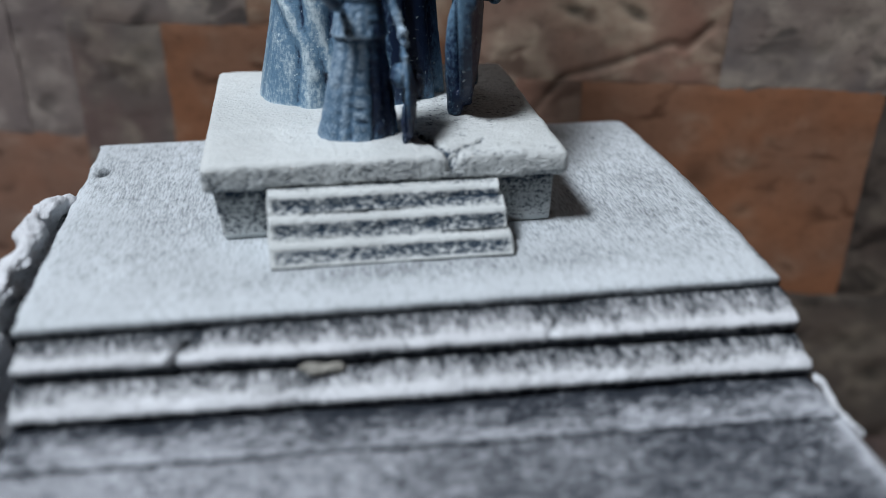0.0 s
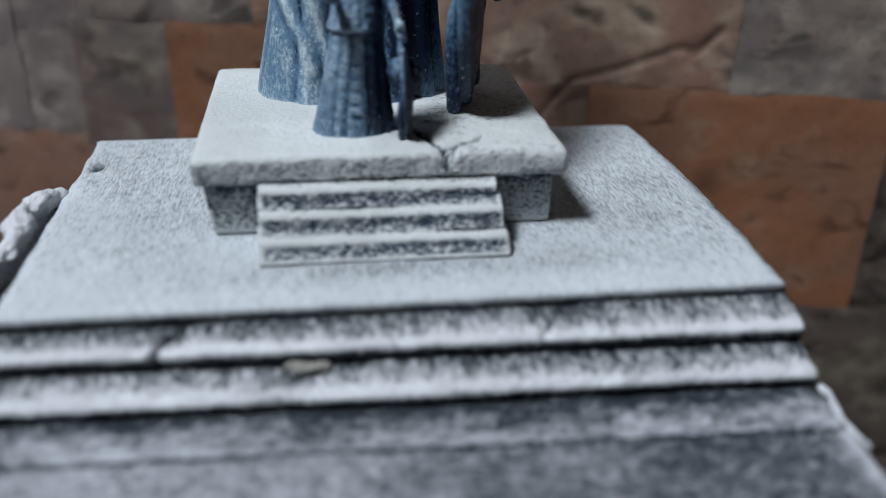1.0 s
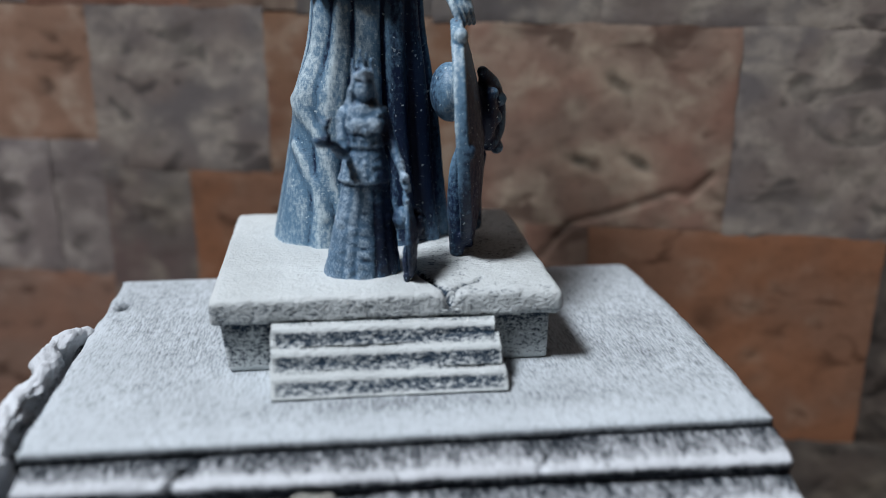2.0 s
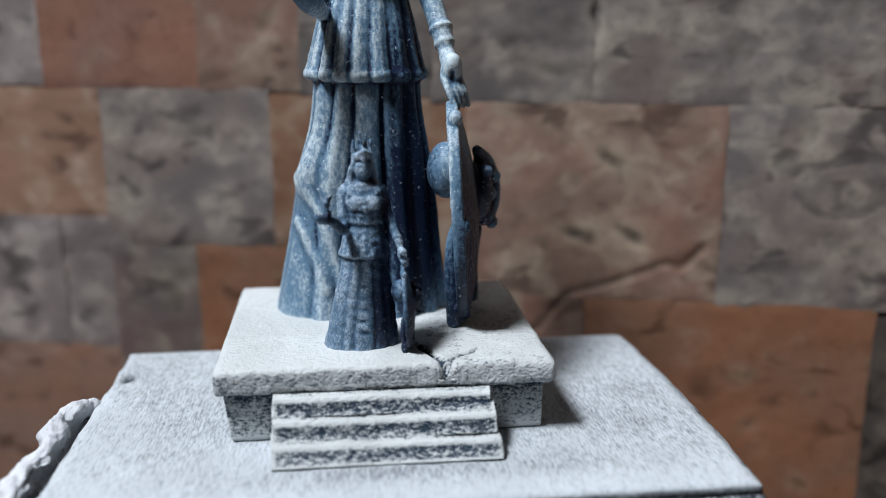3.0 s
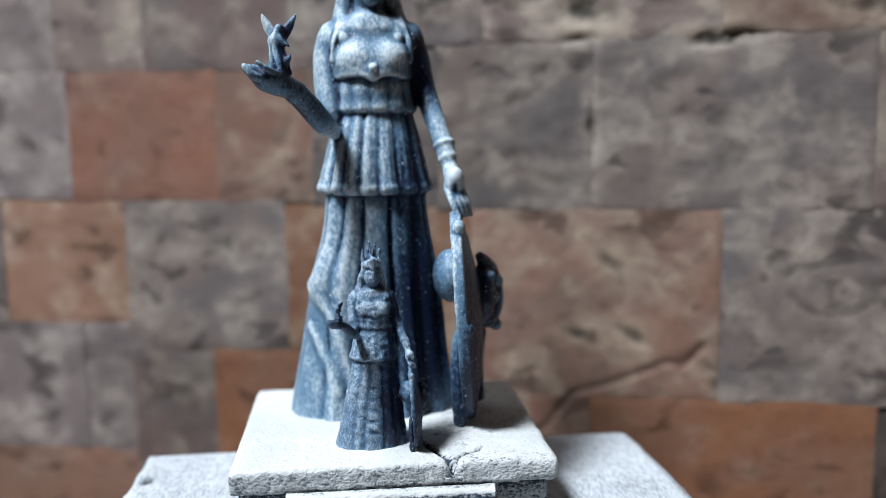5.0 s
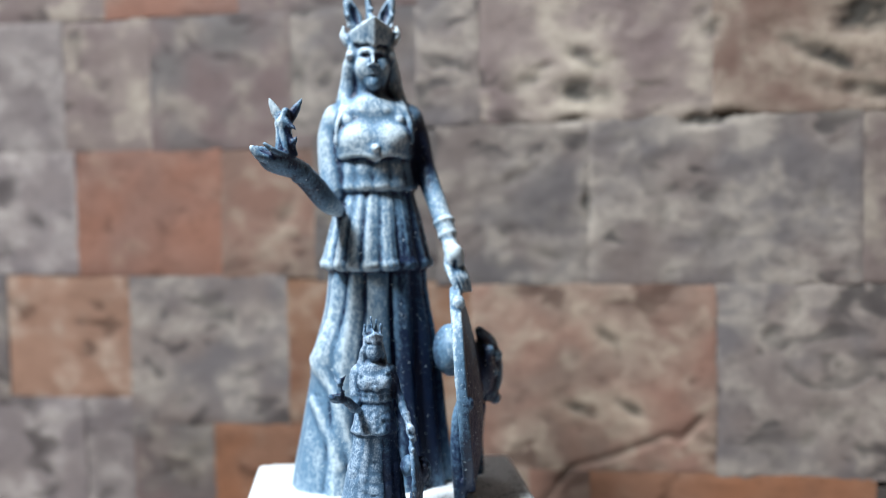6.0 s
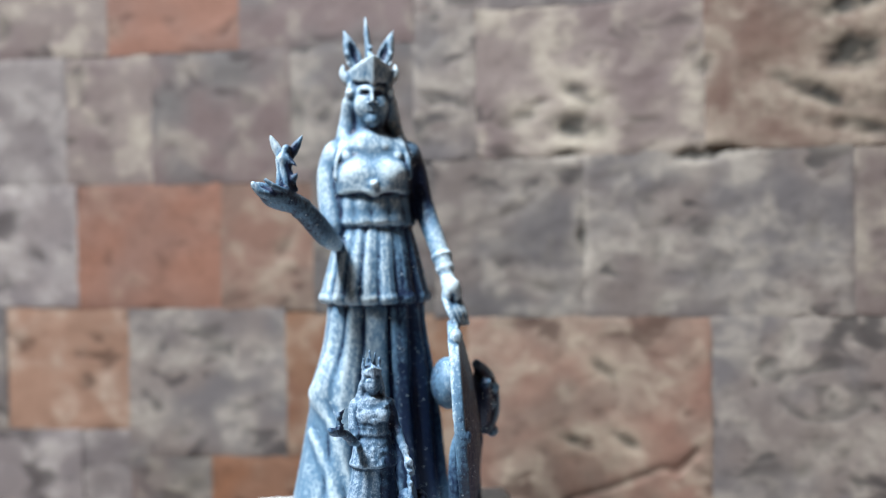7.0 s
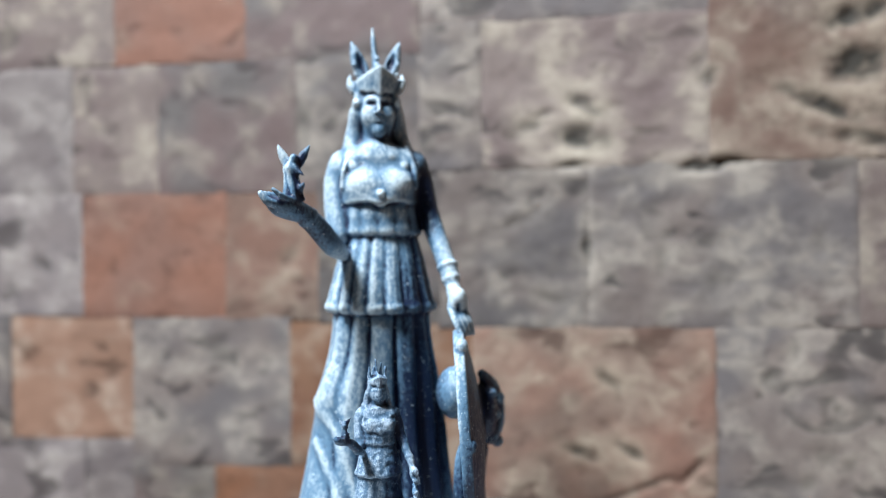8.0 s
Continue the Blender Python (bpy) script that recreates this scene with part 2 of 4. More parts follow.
def fbm(p, scale, seed=0.0):
    return n3(p, scale, seed) * 0.6 + n3(p, scale * 2.3, seed + 9) * 0.3 + n3(p, scale * 5.1, seed + 17) * 0.15


def worn(bm, value):
    """Writes value(co, normal) of each vertex into the attribute that the paints read."""
    bm.normal_update()
    lay = bm.verts.layers.float.new("worn")
    for v in bm.verts:
        v[lay] = min(1.0, max(0.0, value(v.co, v.normal)))


# ---- the room ----
def wall_box(name, lo, hi, mat, label):
    bm = bmesh.new()
    block(bm, lo, hi)
    bm.transform(Matrix.Scale(100, 4))
    ob = part(name, bm, mat, None, "", False)
    ob.matrix_world = ROOM
    return tagged(ob, label, kind="structure")


X0, X1, Y0, H = WINDOW["x"], 1.6, -2.2, 2.8
wall_box("floor", (X0 - 0.2, Y0 - 0.15, -0.1), (X1 + 0.15, 0.15, 0.0), FLOORING, "brown floor of the room")
wall_box("ceiling", (X0 - 0.2, Y0 - 0.15, H), (X1 + 0.15, 0.15, H + 0.1), PLASTER, "dark brown plaster ceiling")
wall_north = wall_box("wall_north", (X0 - 0.2, 0.0, 0.0), (X1 + 0.15, 0.15, H), GROUT, "wall clad with rough stone tiles in dark grout")
wall_box("wall_south", (X0 - 0.2, Y0 - 0.15, 0.0), (X1 + 0.15, Y0, H), PLASTER, "plain dark brown plaster wall")
wall_box("wall_east", (X1, Y0, 0.0), (X1 + 0.15, 0.0, H), PLASTER, "plain dark brown plaster wall")
W = WINDOW
wall_west = wall_box("wall_west", (X0 - 0.2, Y0, 0.0), (X0, W["y0"], H), PLASTER, "plain dark brown plaster wall with a window")
for lo, hi in (((X0 - 0.2, W["y1"], 0.0), (X0, 0.0, H)), ((X0 - 0.2, W["y0"], 0.0), (X0, W["y1"], W["z0"])), ((X0 - 0.2, W["y0"], W["z1"]), (X0, W["y1"], H))):
    wall_box("wall_west", lo, hi, PLASTER, "plain dark brown plaster wall with a window")
bm = bmesh.new()
for lo, hi in (((0, 0, 0), (6, 3, 60)), ((0, 57, 0), (6, 60, 60)), ((0, 3, 0), (6, 57, 3)), ((0, 3, 57), (6, 57, 60))):
    block(bm, lo, hi)
window = part("window_1", bm, FRAME_PAINT, None, "", False)
window.matrix_world = ROOM @ pose(X0 - 0.15, W["y0"], W["z0"])
tagged(window, "white painted window frame in a plaster wall", kind="structure")

table = new("table")
table.matrix_world = ROOM
bm = bmesh.new()
block(bm, (-40, -62, -16.6), (75, -1.5, -14.0))
part("table_top", bm, TABLEWOOD, table, "", False).location.z = TOP
for x, y in ((-37, -58), (66, -58), (-37, -9), (66, -9)):
    bm = bmesh.new()
    block(bm, (x, y, -TOP * 100), (x + 5, y + 5, -16.6))
    part("leg", bm, TABLEWOOD, table, "", False).location.z = TOP
tagged(table, "plain brown wooden table against the tiled wall", "table")
bm = bmesh.new()
block(bm, (0.5, -4.5, -14.0), (6.0, 3.5, -3.2))
tagged(part("support_box", bm, plain("plain_brown_card", (0.24, 0.16, 0.10), 0.8, 300.0), None, "", False), "plain brown box that carries the scenic base", "box")


# ---- the scenic base: glued layers of carved foam ----
def sweep(profile, x0, x1, slant, seed, rough=0.03, cuts=220, chips=(), patchy=1.0, ends=0.0):
    """A layer with the section profile (y, z, worn), drawn along x; slant: how far its front comes forward per centimetre of x."""
    bm = bmesh.new()
    lay = bm.verts.layers.float.new("worn")
    rows = []
    for k in range(cuts + 1):
        x = x0 + (x1 - x0) * k / cuts
        ring = []
        for y, z, w in profile:
            front = y < 2.0
            p = Vector((x, y + (slant * x if front else 0), z))
            d = fbm((x, y, z), 0.55, seed) * rough * 2.2 + fbm((x, y, z), 3.0, seed + 5) * rough
            for cx, cw, cd in chips:
                d -= cd * math.exp(-(((x - cx - 0.7 * (y + 2.4)) / cw) ** 2)) * (1 if w > 0.45 else 0.4)
            if front:
                p += Vector((fbm((x, y, z), 2.0, seed + 31) * rough * (1.0 if k in (0, cuts) else 0.3), -d, d * 0.55))
            if k in (0, cuts):
                p.x += fbm((y * 3, z * 3, seed), 1.0, seed) * rough * 2
            v = bm.verts.new(p)
            rub = ends * (math.exp(-(((x - x0) / 0.06) ** 2)) + 0.6 * math.exp(-(((x1 - x) / 0.04) ** 2)))
            for cx, cw, cd in chips:
                rub -= 3.2 * cd * math.exp(-(((x - cx - 0.7 * (y + 2.4)) / cw) ** 2))
            v[lay] = min(1, max(0, w + rub + patchy * (0.35 * fbm((x, y * 2, z * 2), 0.7, seed + 3) + 0.25 * fbm((x, y * 2, z * 2), 3.1, seed + 6))))
            ring.append(v)
        rows.append(ring)
    n = len(profile)
    for a, b in zip(rows, rows[1:]):
        for k in range(n):
            bm.faces.new((a[k], b[k], b[(k + 1) % n], a[(k + 1) % n]))
    bm.faces.new(rows[0])
    bm.faces.new(rows[-1][::-1])
    return bm


def rounded(points, extra=3):
    """Puts points between those of a section."""
    out = []
    for (y, z, w), (y2, z2, w2) in zip(points, points[1:]):
        for k in range(extra):
            s = k / extra
            out.append((y + (y2 - y) * s, z + (z2 - z) * s, w + (w2 - w) * s))
    return [*out, points[-1]]


base = anchor("scenic_base", 3.0, 0.0, -3.2)
tagged(base, "stepped scenic base of carved foam, drybrushed white over dark grey", "model base")

# the top plate: a fine grid, pale, streaked, with rubbed edges
bm = bmesh.new()
verts = block(bm, (-2.40, -1.98, -0.2), (8.3, 4.72, 0.0), (150, 96, 3))
for v in verts:
    x, y, z = v.co
    edge = min(x + 2.40, 8.3 - x, y + 1.98, 4.72 - y)
    v.co.y += -0.013 * (x - 2) if y < 0 else 0
    if z > -0.01:
        v.co.z -= 0.16 * math.exp(-(((x + 2.12) / 0.11) ** 2) - ((y - 3.30) / 0.18) ** 2)
        v.co.z += 0.012 * fbm((x, y, 0), 0.5, 3) - (0.05 if edge < 0.02 else 0.015 if edge < 0.09 else 0)
    if edge < 0.02:
        k = fbm((x, y, z), 1.6, 8) * 0.05
        if x < -2.3:
            v.co.x += k + 0.10 * max(0, fbm((0, y, z), 0.8, 2))
        elif x > 8.2:
            v.co.x += k + 0.12 * max(0.0, 1 - ((y - 0.9) / 3.2) ** 2)
        else:
            v.co.y += k * 0.5
    corner = math.hypot(max(0, x - 7.9), max(0, y - 4.3))
    if corner > 0.4 and x > 7.9 and y > 4.3:
        v.co.x -= (corner - 0.4) * 0.7
        v.co.y -= (corner - 0.4) * 0.7
def plate_coat(c, m):
    """Thick and even at the back, broken up towards the front steps, rubbed white along the edges, with shade painted
    beside the plinth.
    """
    # front face: white lip, then dark coat that paints in the undercut's shade
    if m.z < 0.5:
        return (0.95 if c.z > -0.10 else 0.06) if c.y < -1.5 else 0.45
    pit = math.exp(-(((c.x + 2.10) / 0.13) ** 2) - ((c.y - 3.30) / 0.20) ** 2)
    # bare grain before the steps; the second patch paints shade beside the plinth
    bare_and_shaded = math.exp(-(((c.x - 3.2) / 2.6) ** 2) - ((c.y + 1.15) / 0.40) ** 2) + 0.6 * math.exp(-(((c.x - 6.6) / 1.2) ** 2) - ((c.y - 0.6) / 1.3) ** 2)
    rubbed = 0.60 * math.exp(-max(0, c.y + 2.02) / 0.42) + 0.5 * math.exp(-max(0, 8.35 - c.x) / 0.10) + 0.2 * math.exp(-max(0, c.x + 2.4) / 0.3)
    return 0.80 - 1.1 * pit - 0.33 * bare_and_shaded + rubbed + 0.26 * fbm(c, 0.45, 4) + 0.12 * fbm(c, 1.7, 14)


worn(bm, plate_coat)
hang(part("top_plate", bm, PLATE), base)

# three tiers of steps and the apron below
# noses are rubbed white; the shade of the undercuts is painted dark below them
tier = rounded([(-1.80, -0.20, 0.10), (-1.98, -0.235, 0.26), (-2.16, -0.275, 0.42), (-2.28, -0.305, 0.62), (-2.38, -0.34, 1.0), (-2.44, -0.39, 0.92), (-2.445, -0.45, 0.22), (-2.38, -0.61, 0.02), (-1.6, -0.62, 0.0)]) + [(4.70, -0.62, 0.3), (4.70, -0.20, 0.4)]
hang(part("step_tier", sweep(tier, -2.34, 8.36, -0.031, 11, rough=0.036, chips=((-0.30, 0.06, 0.10), (-0.25, 0.12, 0.04), (4.75, 0.05, 0.08), (2.6, 0.25, 0.03))), STONE), base)
tier = rounded([(-2.20, -0.62, 0.06), (-2.42, -0.66, 0.24), (-2.58, -0.72, 0.42), (-2.67, -0.765, 0.62), (-2.76, -0.82, 1.0), (-2.82, -0.88, 0.88), (-2.825, -0.94, 0.28), (-2.76, -1.08, 0.05), (-2.0, -1.09, 0.0)]) + [(4.68, -1.09, 0.3), (4.68, -0.62, 0.4)]
hang(part("step_tier", sweep(tier, -2.36, 8.40, -0.036, 23, rough=0.044, chips=((1.5, 0.3, 0.05), (3.9, 0.2, 0.04))), STONE), base)
tier = rounded([(-2.50, -1.085, 0.05), (-2.90, -1.09, 0.18), (-3.04, -1.092, 0.36), (-3.30, -1.095, 0.50), (-3.52, -1.11, 0.62), (-3.56, -1.15, 0.10), (-3.55, -1.22, 0.0)], 5) + [(4.66, -1.22, 0.3), (4.66, -1.085, 0.4)]
hang(part("step_tier", sweep(tier, -2.38, 8.40, -0.045, 37, rough=0.045, chips=((6.0, 0.3, 0.05), (2.0, 0.5, 0.05))), APRON, None, "dull grey lowest step"), base)
bm = bmesh.new()
for v in block(bm, (-2.4, -6.4, -3.2), (8.42, 4.64, -1.17), (110, 110, 12)):
    x, y, z = v.co
    if z > -1.2:
        v.co.z += 0.05 * fbm((x, y, 0), 0.5, 13) + 0.02 * fbm((x, y * 2, 0), 2.2, 19)
    if abs(x - 3.0) > 5.3 or y < -6.3:
        v.co += Vector((1 if x > 3 else -1, 0, 0)) * (0.10 * fbm((x, y, z * 2), 0.9, 5) + 0.06)
# coat thins along x, painting in the light's falloff; the far edge is white
worn(bm, lambda c, m: 0.48 - 0.034 * (c.x - 1.0) + 0.18 * fbm(c, 0.6, 21) + 0.9 * math.exp(-max(0, 8.45 - c.x) / 0.2))
hang(part("apron", bm, APRON, None, "dull grey foam apron below the steps"), base)

# ragged white paper torn along the apron's short edge
bm = bmesh.new()
tube(bm, [(8.40, -2.90, -1.02, 0.02), (8.46, -3.10, -1.08, 0.05), (8.48, -3.35, -1.10, 0.045), (8.50, -3.7, -1.13, 0.055), (8.50, -4.3, -1.16, 0.02)], 14, 16, 0.6)
for v in bm.verts:
    v.co += Vector((0.16 * fbm(v.co, 2.6, 71), 0, 0.07 * fbm(v.co, 3.8, 73)))
worn(bm, lambda c, m: 0.78 + 0.3 * fbm(c, 2.8, 75))
hang(part("torn_edge", bm, STONE, None, "ragged white torn edge"), base)

# pale filler lump under the first step
bm = bmesh.new()
blob(bm, (1.58, -2.50, -0.63), (0.32, 0.08, 0.065), (25, 0, -4), 40, 24)
for v in bm.verts:
    v.co += v.normal * 0.15 * fbm(v.co, 3.0, 2)
worn(bm, lambda c, m: 0.60 + 0.5 * fbm(c, 2.5, 9))
hang(part("filler", bm, drybrushed("cream_filler", (0.09, 0.09, 0.085), (0.42, 0.41, 0.37), (1.0, 1.0, 1.0), 1800.0, 4200.0, bite=0.6), None, "cream filler lump"), base)


# ---- the plinth ----
plinth = anchor("plinth", 2.75, 2.4, 0.0)
tagged(plinth, "white stone plinth with three front steps and a cracked slab", "plinth")
CRACK = [(3.30, 1.25), (3.45, 0.75), (3.62, 0.35), (3.76, 0.05), (3.80, -0.1)]
FORK = [(3.76, 0.05), (4.02, 0.30), (4.25, 0.42), (4.34, 0.55)]


def off_line(x, y, line):
    best = 9.0
    for (a, b), (c, d) in zip(line, line[1:]):
        s = max(0, min(1, ((x - a) * (c - a) + (y - b) * (d - b)) / ((c - a) ** 2 + (d - b) ** 2)))
        best = min(best, math.hypot(x - a - s * (c - a), y - b - s * (d - b)))
    return best


bm = bmesh.new()
lo, hi = (0.0, 0.0, 0.875), (5.62, 4.85, 1.31)
for v in block(bm, lo, hi, (138, 120, 11)):
    x, y, z = v.co
    r = 0.09 if x < 4.9 else 0.17
    q = Vector([min(max(v.co[a], lo[a] + r), hi[a] - r) for a in range(3)])
    if (v.co - q).length > 1e-6:
        v.co = q + (v.co - q).normalized() * r
    v.co.z += 0.026 * fbm((x, y, z), 0.8, 41) + 0.020 * fbm((x, y, z), 3.6, 43) + 0.010 * fbm((x, y, z), 9.0, 44) + (0.05 * math.exp(-((x - 4.9) ** 2 + (y - 0.6) ** 2) / 0.5) if z > 1.2 else 0)
    if y < 0.1:
        v.co.y += 0.045 * fbm((x, y, z), 1.2, 51) + 0.022 * fbm((x, y, z), 5, 53) - (0.10 * max(0, x - 4.0) / 1.5)
    if x > 5.4:
        v.co.x += 0.05 * fbm((x, y, z), 1.1, 55)
    d = min(off_line(x, y, CRACK), off_line(x, y, FORK) * 1.8)
    if z > 1.05:
        v.co.z -= 0.13 * math.exp(-((d / 0.045) ** 2)) * (1.0 if y < 0.9 else 0.5)
        if y < 0.12:
            v.co.z -= 0.13 * math.exp(-(((x - 3.78) / 0.13) ** 2))
            v.co.y += 0.06 * math.exp(-(((x - 3.78) / 0.10) ** 2))
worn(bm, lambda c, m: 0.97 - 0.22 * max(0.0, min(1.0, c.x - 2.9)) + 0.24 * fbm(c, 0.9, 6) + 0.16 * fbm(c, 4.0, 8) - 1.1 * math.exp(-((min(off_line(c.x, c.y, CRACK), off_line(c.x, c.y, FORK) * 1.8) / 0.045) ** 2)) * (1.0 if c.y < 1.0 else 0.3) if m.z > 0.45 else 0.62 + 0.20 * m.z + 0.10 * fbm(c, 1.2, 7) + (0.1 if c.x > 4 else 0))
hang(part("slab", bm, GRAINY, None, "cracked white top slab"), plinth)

bm = bmesh.new()
for v in block(bm, (0.24, 0.20, 0.0), (5.42, 4.62, 0.885), (104, 60, 18)):
    x, y, z = v.co
    v.co.x += (-0.12 * z if x < 0.3 else (0.03 * z if x > 5.3 else 0)) + 0.015 * fbm((x, y, z), 2, 61)
    v.co.y += 0.015 * fbm((x, y, z), 2.2, 63) if y < 0.3 else 0
    if z < 0.02:
        v.co.x += 0.04 if x < 0.3 else (-0.04 if x > 5.3 else 0)
        v.co.y += 0.04 if y < 0.3 else 0
# coat goes dark just under the slab, painting in its contact shadow; pale foot
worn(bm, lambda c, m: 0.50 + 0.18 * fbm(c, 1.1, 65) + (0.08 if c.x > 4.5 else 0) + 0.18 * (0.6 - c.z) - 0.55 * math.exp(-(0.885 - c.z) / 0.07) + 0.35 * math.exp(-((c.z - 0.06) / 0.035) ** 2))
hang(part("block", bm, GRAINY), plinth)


def stair():
    """Three shallow worn steps, one mesh each: a slope that ends in a rubbed nosing, and a dark riser under it."""
    noses = [(-0.13, 0.865), (-0.40, 0.58), (-0.68, 0.29)]
    for k, (y, z) in enumerate(noses):
        back = (y + 0.24, z + 0.12, 0.30) if k else (0.0, z + 0.02, 0.45)
        low = noses[k + 1][1] if k < 2 else 0.0
        # the lowest step's last point is coated dark, painting in a contact shadow
        under = [(y - 0.07, z - 0.16, 0.34), (y - 0.15, low + 0.03, 0.50)] if k < 2 else [(y - 0.09, z - 0.14, 0.36), (y - 0.17, 0.09, 0.46), (y - 0.215, 0.045, 1.0), (y - 0.16, 0.0, 0.0)]
        sec = rounded([back, (y + 0.13, z + 0.045, 0.52), (y + 0.06, z + 0.012, 0.80), (y, z + 0.005, 1.0), (y - 0.035, z - 0.03, 0.98), (y - 0.045, z - 0.07, 0.36), *under], 4) + [(0.19, low, 0.4), (0.19, back[1], 0.4)]
        bm = sweep(sec, 0.955 - 0.01 * k, 4.475 + 0.045 * k, -0.012, 71 + 9 * k, rough=0.034, cuts=190, patchy=0.20, ends=0.7)
        hang(part("step", bm, GRAINY), plinth)


stair()


# ---- the statues: clay built up on a fine grid, then skinned ----
class Clay:
    """A field of distances on a grid, to which soft shapes are added or from which they are cut."""

    def __init__(self, lo, hi, step):
        self.lo, self.step = np.array(lo, float), step
        self.count = np.ceil((np.array(hi) - self.lo) / step).astype(int) + 1
        self.d = np.full(self.count, 1.0, np.float32)

    def block(self, lo, hi):
        a = np.clip(np.floor((np.array(lo) - 0.3 - self.lo) / self.step).astype(int), 0, self.count - 1)
        b = np.clip(np.ceil((np.array(hi) + 0.3 - self.lo) / self.step).astype(int) + 1, 1, self.count)
        axes = [(self.lo[k] + self.step * np.arange(a[k], b[k])).astype(np.float32) for k in range(3)]
        return tuple(slice(a[k], b[k]) for k in range(3)), np.meshgrid(*axes, indexing="ij")

    def put(self, shape, lo, hi, soft=0.06, cut=False):
        where, (x, y, z) = self.block(lo, hi)
        old, d = self.d[where], shape(x, y, z).astype(np.float32)
        if cut:
            old = -old
        h = np.clip(0.5 + 0.5 * (d - old) / soft, 0, 1)
        made = d * (1 - h) + old * h - soft * h * (1 - h)
        self.d[where] = -made if cut else made

    def ball(self, at, radii, soft=0.06, cut=False, turn=None):
        at, radii = np.array(at, float), np.array(radii, float) * np.ones(3)
        m = np.array(Euler([radians(a) for a in turn]).to_matrix()) if turn else np.eye(3)

        def shape(x, y, z):
            u = [m[0][k] * (x - at[0]) + m[1][k] * (y - at[1]) + m[2][k] * (z - at[2]) for k in range(3)]
            r = np.sqrt(sum((u[k] / radii[k]) ** 2 for k in range(3)))
            return (r - 1) * radii.min()

        self.put(shape, at - radii.max(), at + radii.max(), soft, cut)

    def limb(self, points, soft=0.06, steps=5, cut=False, flat=None):
        """A round limb through (x, y, z, radius); flat: a direction in which it is squeezed to the given share."""
        row = np.array(catmull(points, steps))

        def shape(x, y, z):
            best = None
            for p, q in zip(row, row[1:]):
                v = q[:3] - p[:3]
                s = np.clip(((x - p[0]) * v[0] + (y - p[1]) * v[1] + (z - p[2]) * v[2]) / max(v @ v, 1e-9), 0, 1)
                w = [x - p[0] - s * v[0], y - p[1] - s * v[1], z - p[2] - s * v[2]]
                if flat:
                    f = np.array(flat[0], float) / np.linalg.norm(flat[0])
                    along = sum(w[k] * f[k] for k in range(3)) * (1 / flat[1] - 1)
                    w = [w[k] + along * f[k] for k in range(3)]
                d = np.sqrt(w[0] ** 2 + w[1] ** 2 + w[2] ** 2) - (p[3] + s * (q[3] - p[3]))
                best = d if best is None else np.minimum(best, d)
            return best

        r = row[:, 3].max()
        self.put(shape, row[:, :3].min(0) - r, row[:, :3].max(0) + r, soft, cut)

    def body(self, rings, folds=None, soft=0.06, top=None, under=None):
        """A body from rings of (z, x, y, half width, half depth), swollen by folds(angle, z)."""
        row = np.array(catmull(rings, 6))
        row = row[np.argsort(row[:, 0])]

        def shape(x, y, z):
            cx, cy, rx, ry = (np.interp(z, row[:, 0], row[:, k]) for k in (1, 2, 3, 4))
            u, v = (x - cx) / rx, (y - cy) / ry
            a = np.arctan2(v, u)
            d = (np.sqrt(u * u + v * v) - 1 - (folds(a, z) if folds else 0)) * np.minimum(rx, ry) * 0.85
            d = np.maximum(d, np.maximum(row[0, 0] - z, z - row[-1, 0]))
            if top:
                d = np.maximum(d, top(x, y, z))
            return d

        r = max(row[:, 3].max(), row[:, 4].max()) * 1.25
        self.put(shape, (row[:, 1].min() - r, row[:, 2].min() - r, row[0, 0]), (row[:, 1].max() + r, row[:, 2].max() + r, row[-1, 0]), soft)

    def skin(self):
        """Corners and four-sided faces of the surface where the field is zero."""
        d = self.d
        inside = d < 0
        n = np.array(d.shape) - 1
        total, hits = np.zeros((*n, 3), np.float32), np.zeros(n, np.float32)
        for axis in range(3):
            others = [k for k in range(3) if k != axis]
            for i in (0, 1):
                for j in (0, 1):
                    a, b = [slice(0, -1)] * 3, [slice(0, -1)] * 3
                    b[axis] = slice(1, None)
                    for k, o in zip(others, (i, j)):
                        a[k] = b[k] = slice(o, o + n[k])
                    p, q = d[tuple(a)], d[tuple(b)]
                    cross = (p < 0) != (q < 0)
                    t = np.where(cross, p / np.where(cross, p - q, 1), 0)
                    at = [None] * 3
                    at[axis], at[others[0]], at[others[1]] = t, float(i), float(j)
                    for k in range(3):
                        total[..., k] += np.where(cross, at[k], 0)
                    hits += cross
        active = hits > 0
        index = np.full(n, -1)
        index[active] = np.arange(active.sum())
        cells = np.argwhere(active)
        verts = self.lo + self.step * (cells + total[active] / hits[active][:, None])
        faces = []
        for axis in range(3):
            u, v = (axis + 1) % 3, (axis + 2) % 3
            a, b = [slice(None)] * 3, [slice(None)] * 3
            a[axis], b[axis] = slice(0, -1), slice(1, None)
            p, q = inside[tuple(a)], inside[tuple(b)]
            at = np.argwhere(p != q)
            at = at[(at[:, u] > 0) & (at[:, v] > 0) & (at[:, u] < n[u]) & (at[:, v] < n[v])]
            flip = p[tuple(at.T)]
            quad = []
            for du, dv in ((0, 0), (1, 0), (1, 1), (0, 1)):
                c = at.copy()
                c[:, u] -= du
                c[:, v] -= dv
                quad.append(index[tuple(c.T)])
            quad = np.stack(quad, 1)
            faces.append(np.where(flip[:, None], quad, quad[:, ::-1]))
        return verts, np.concatenate(faces)


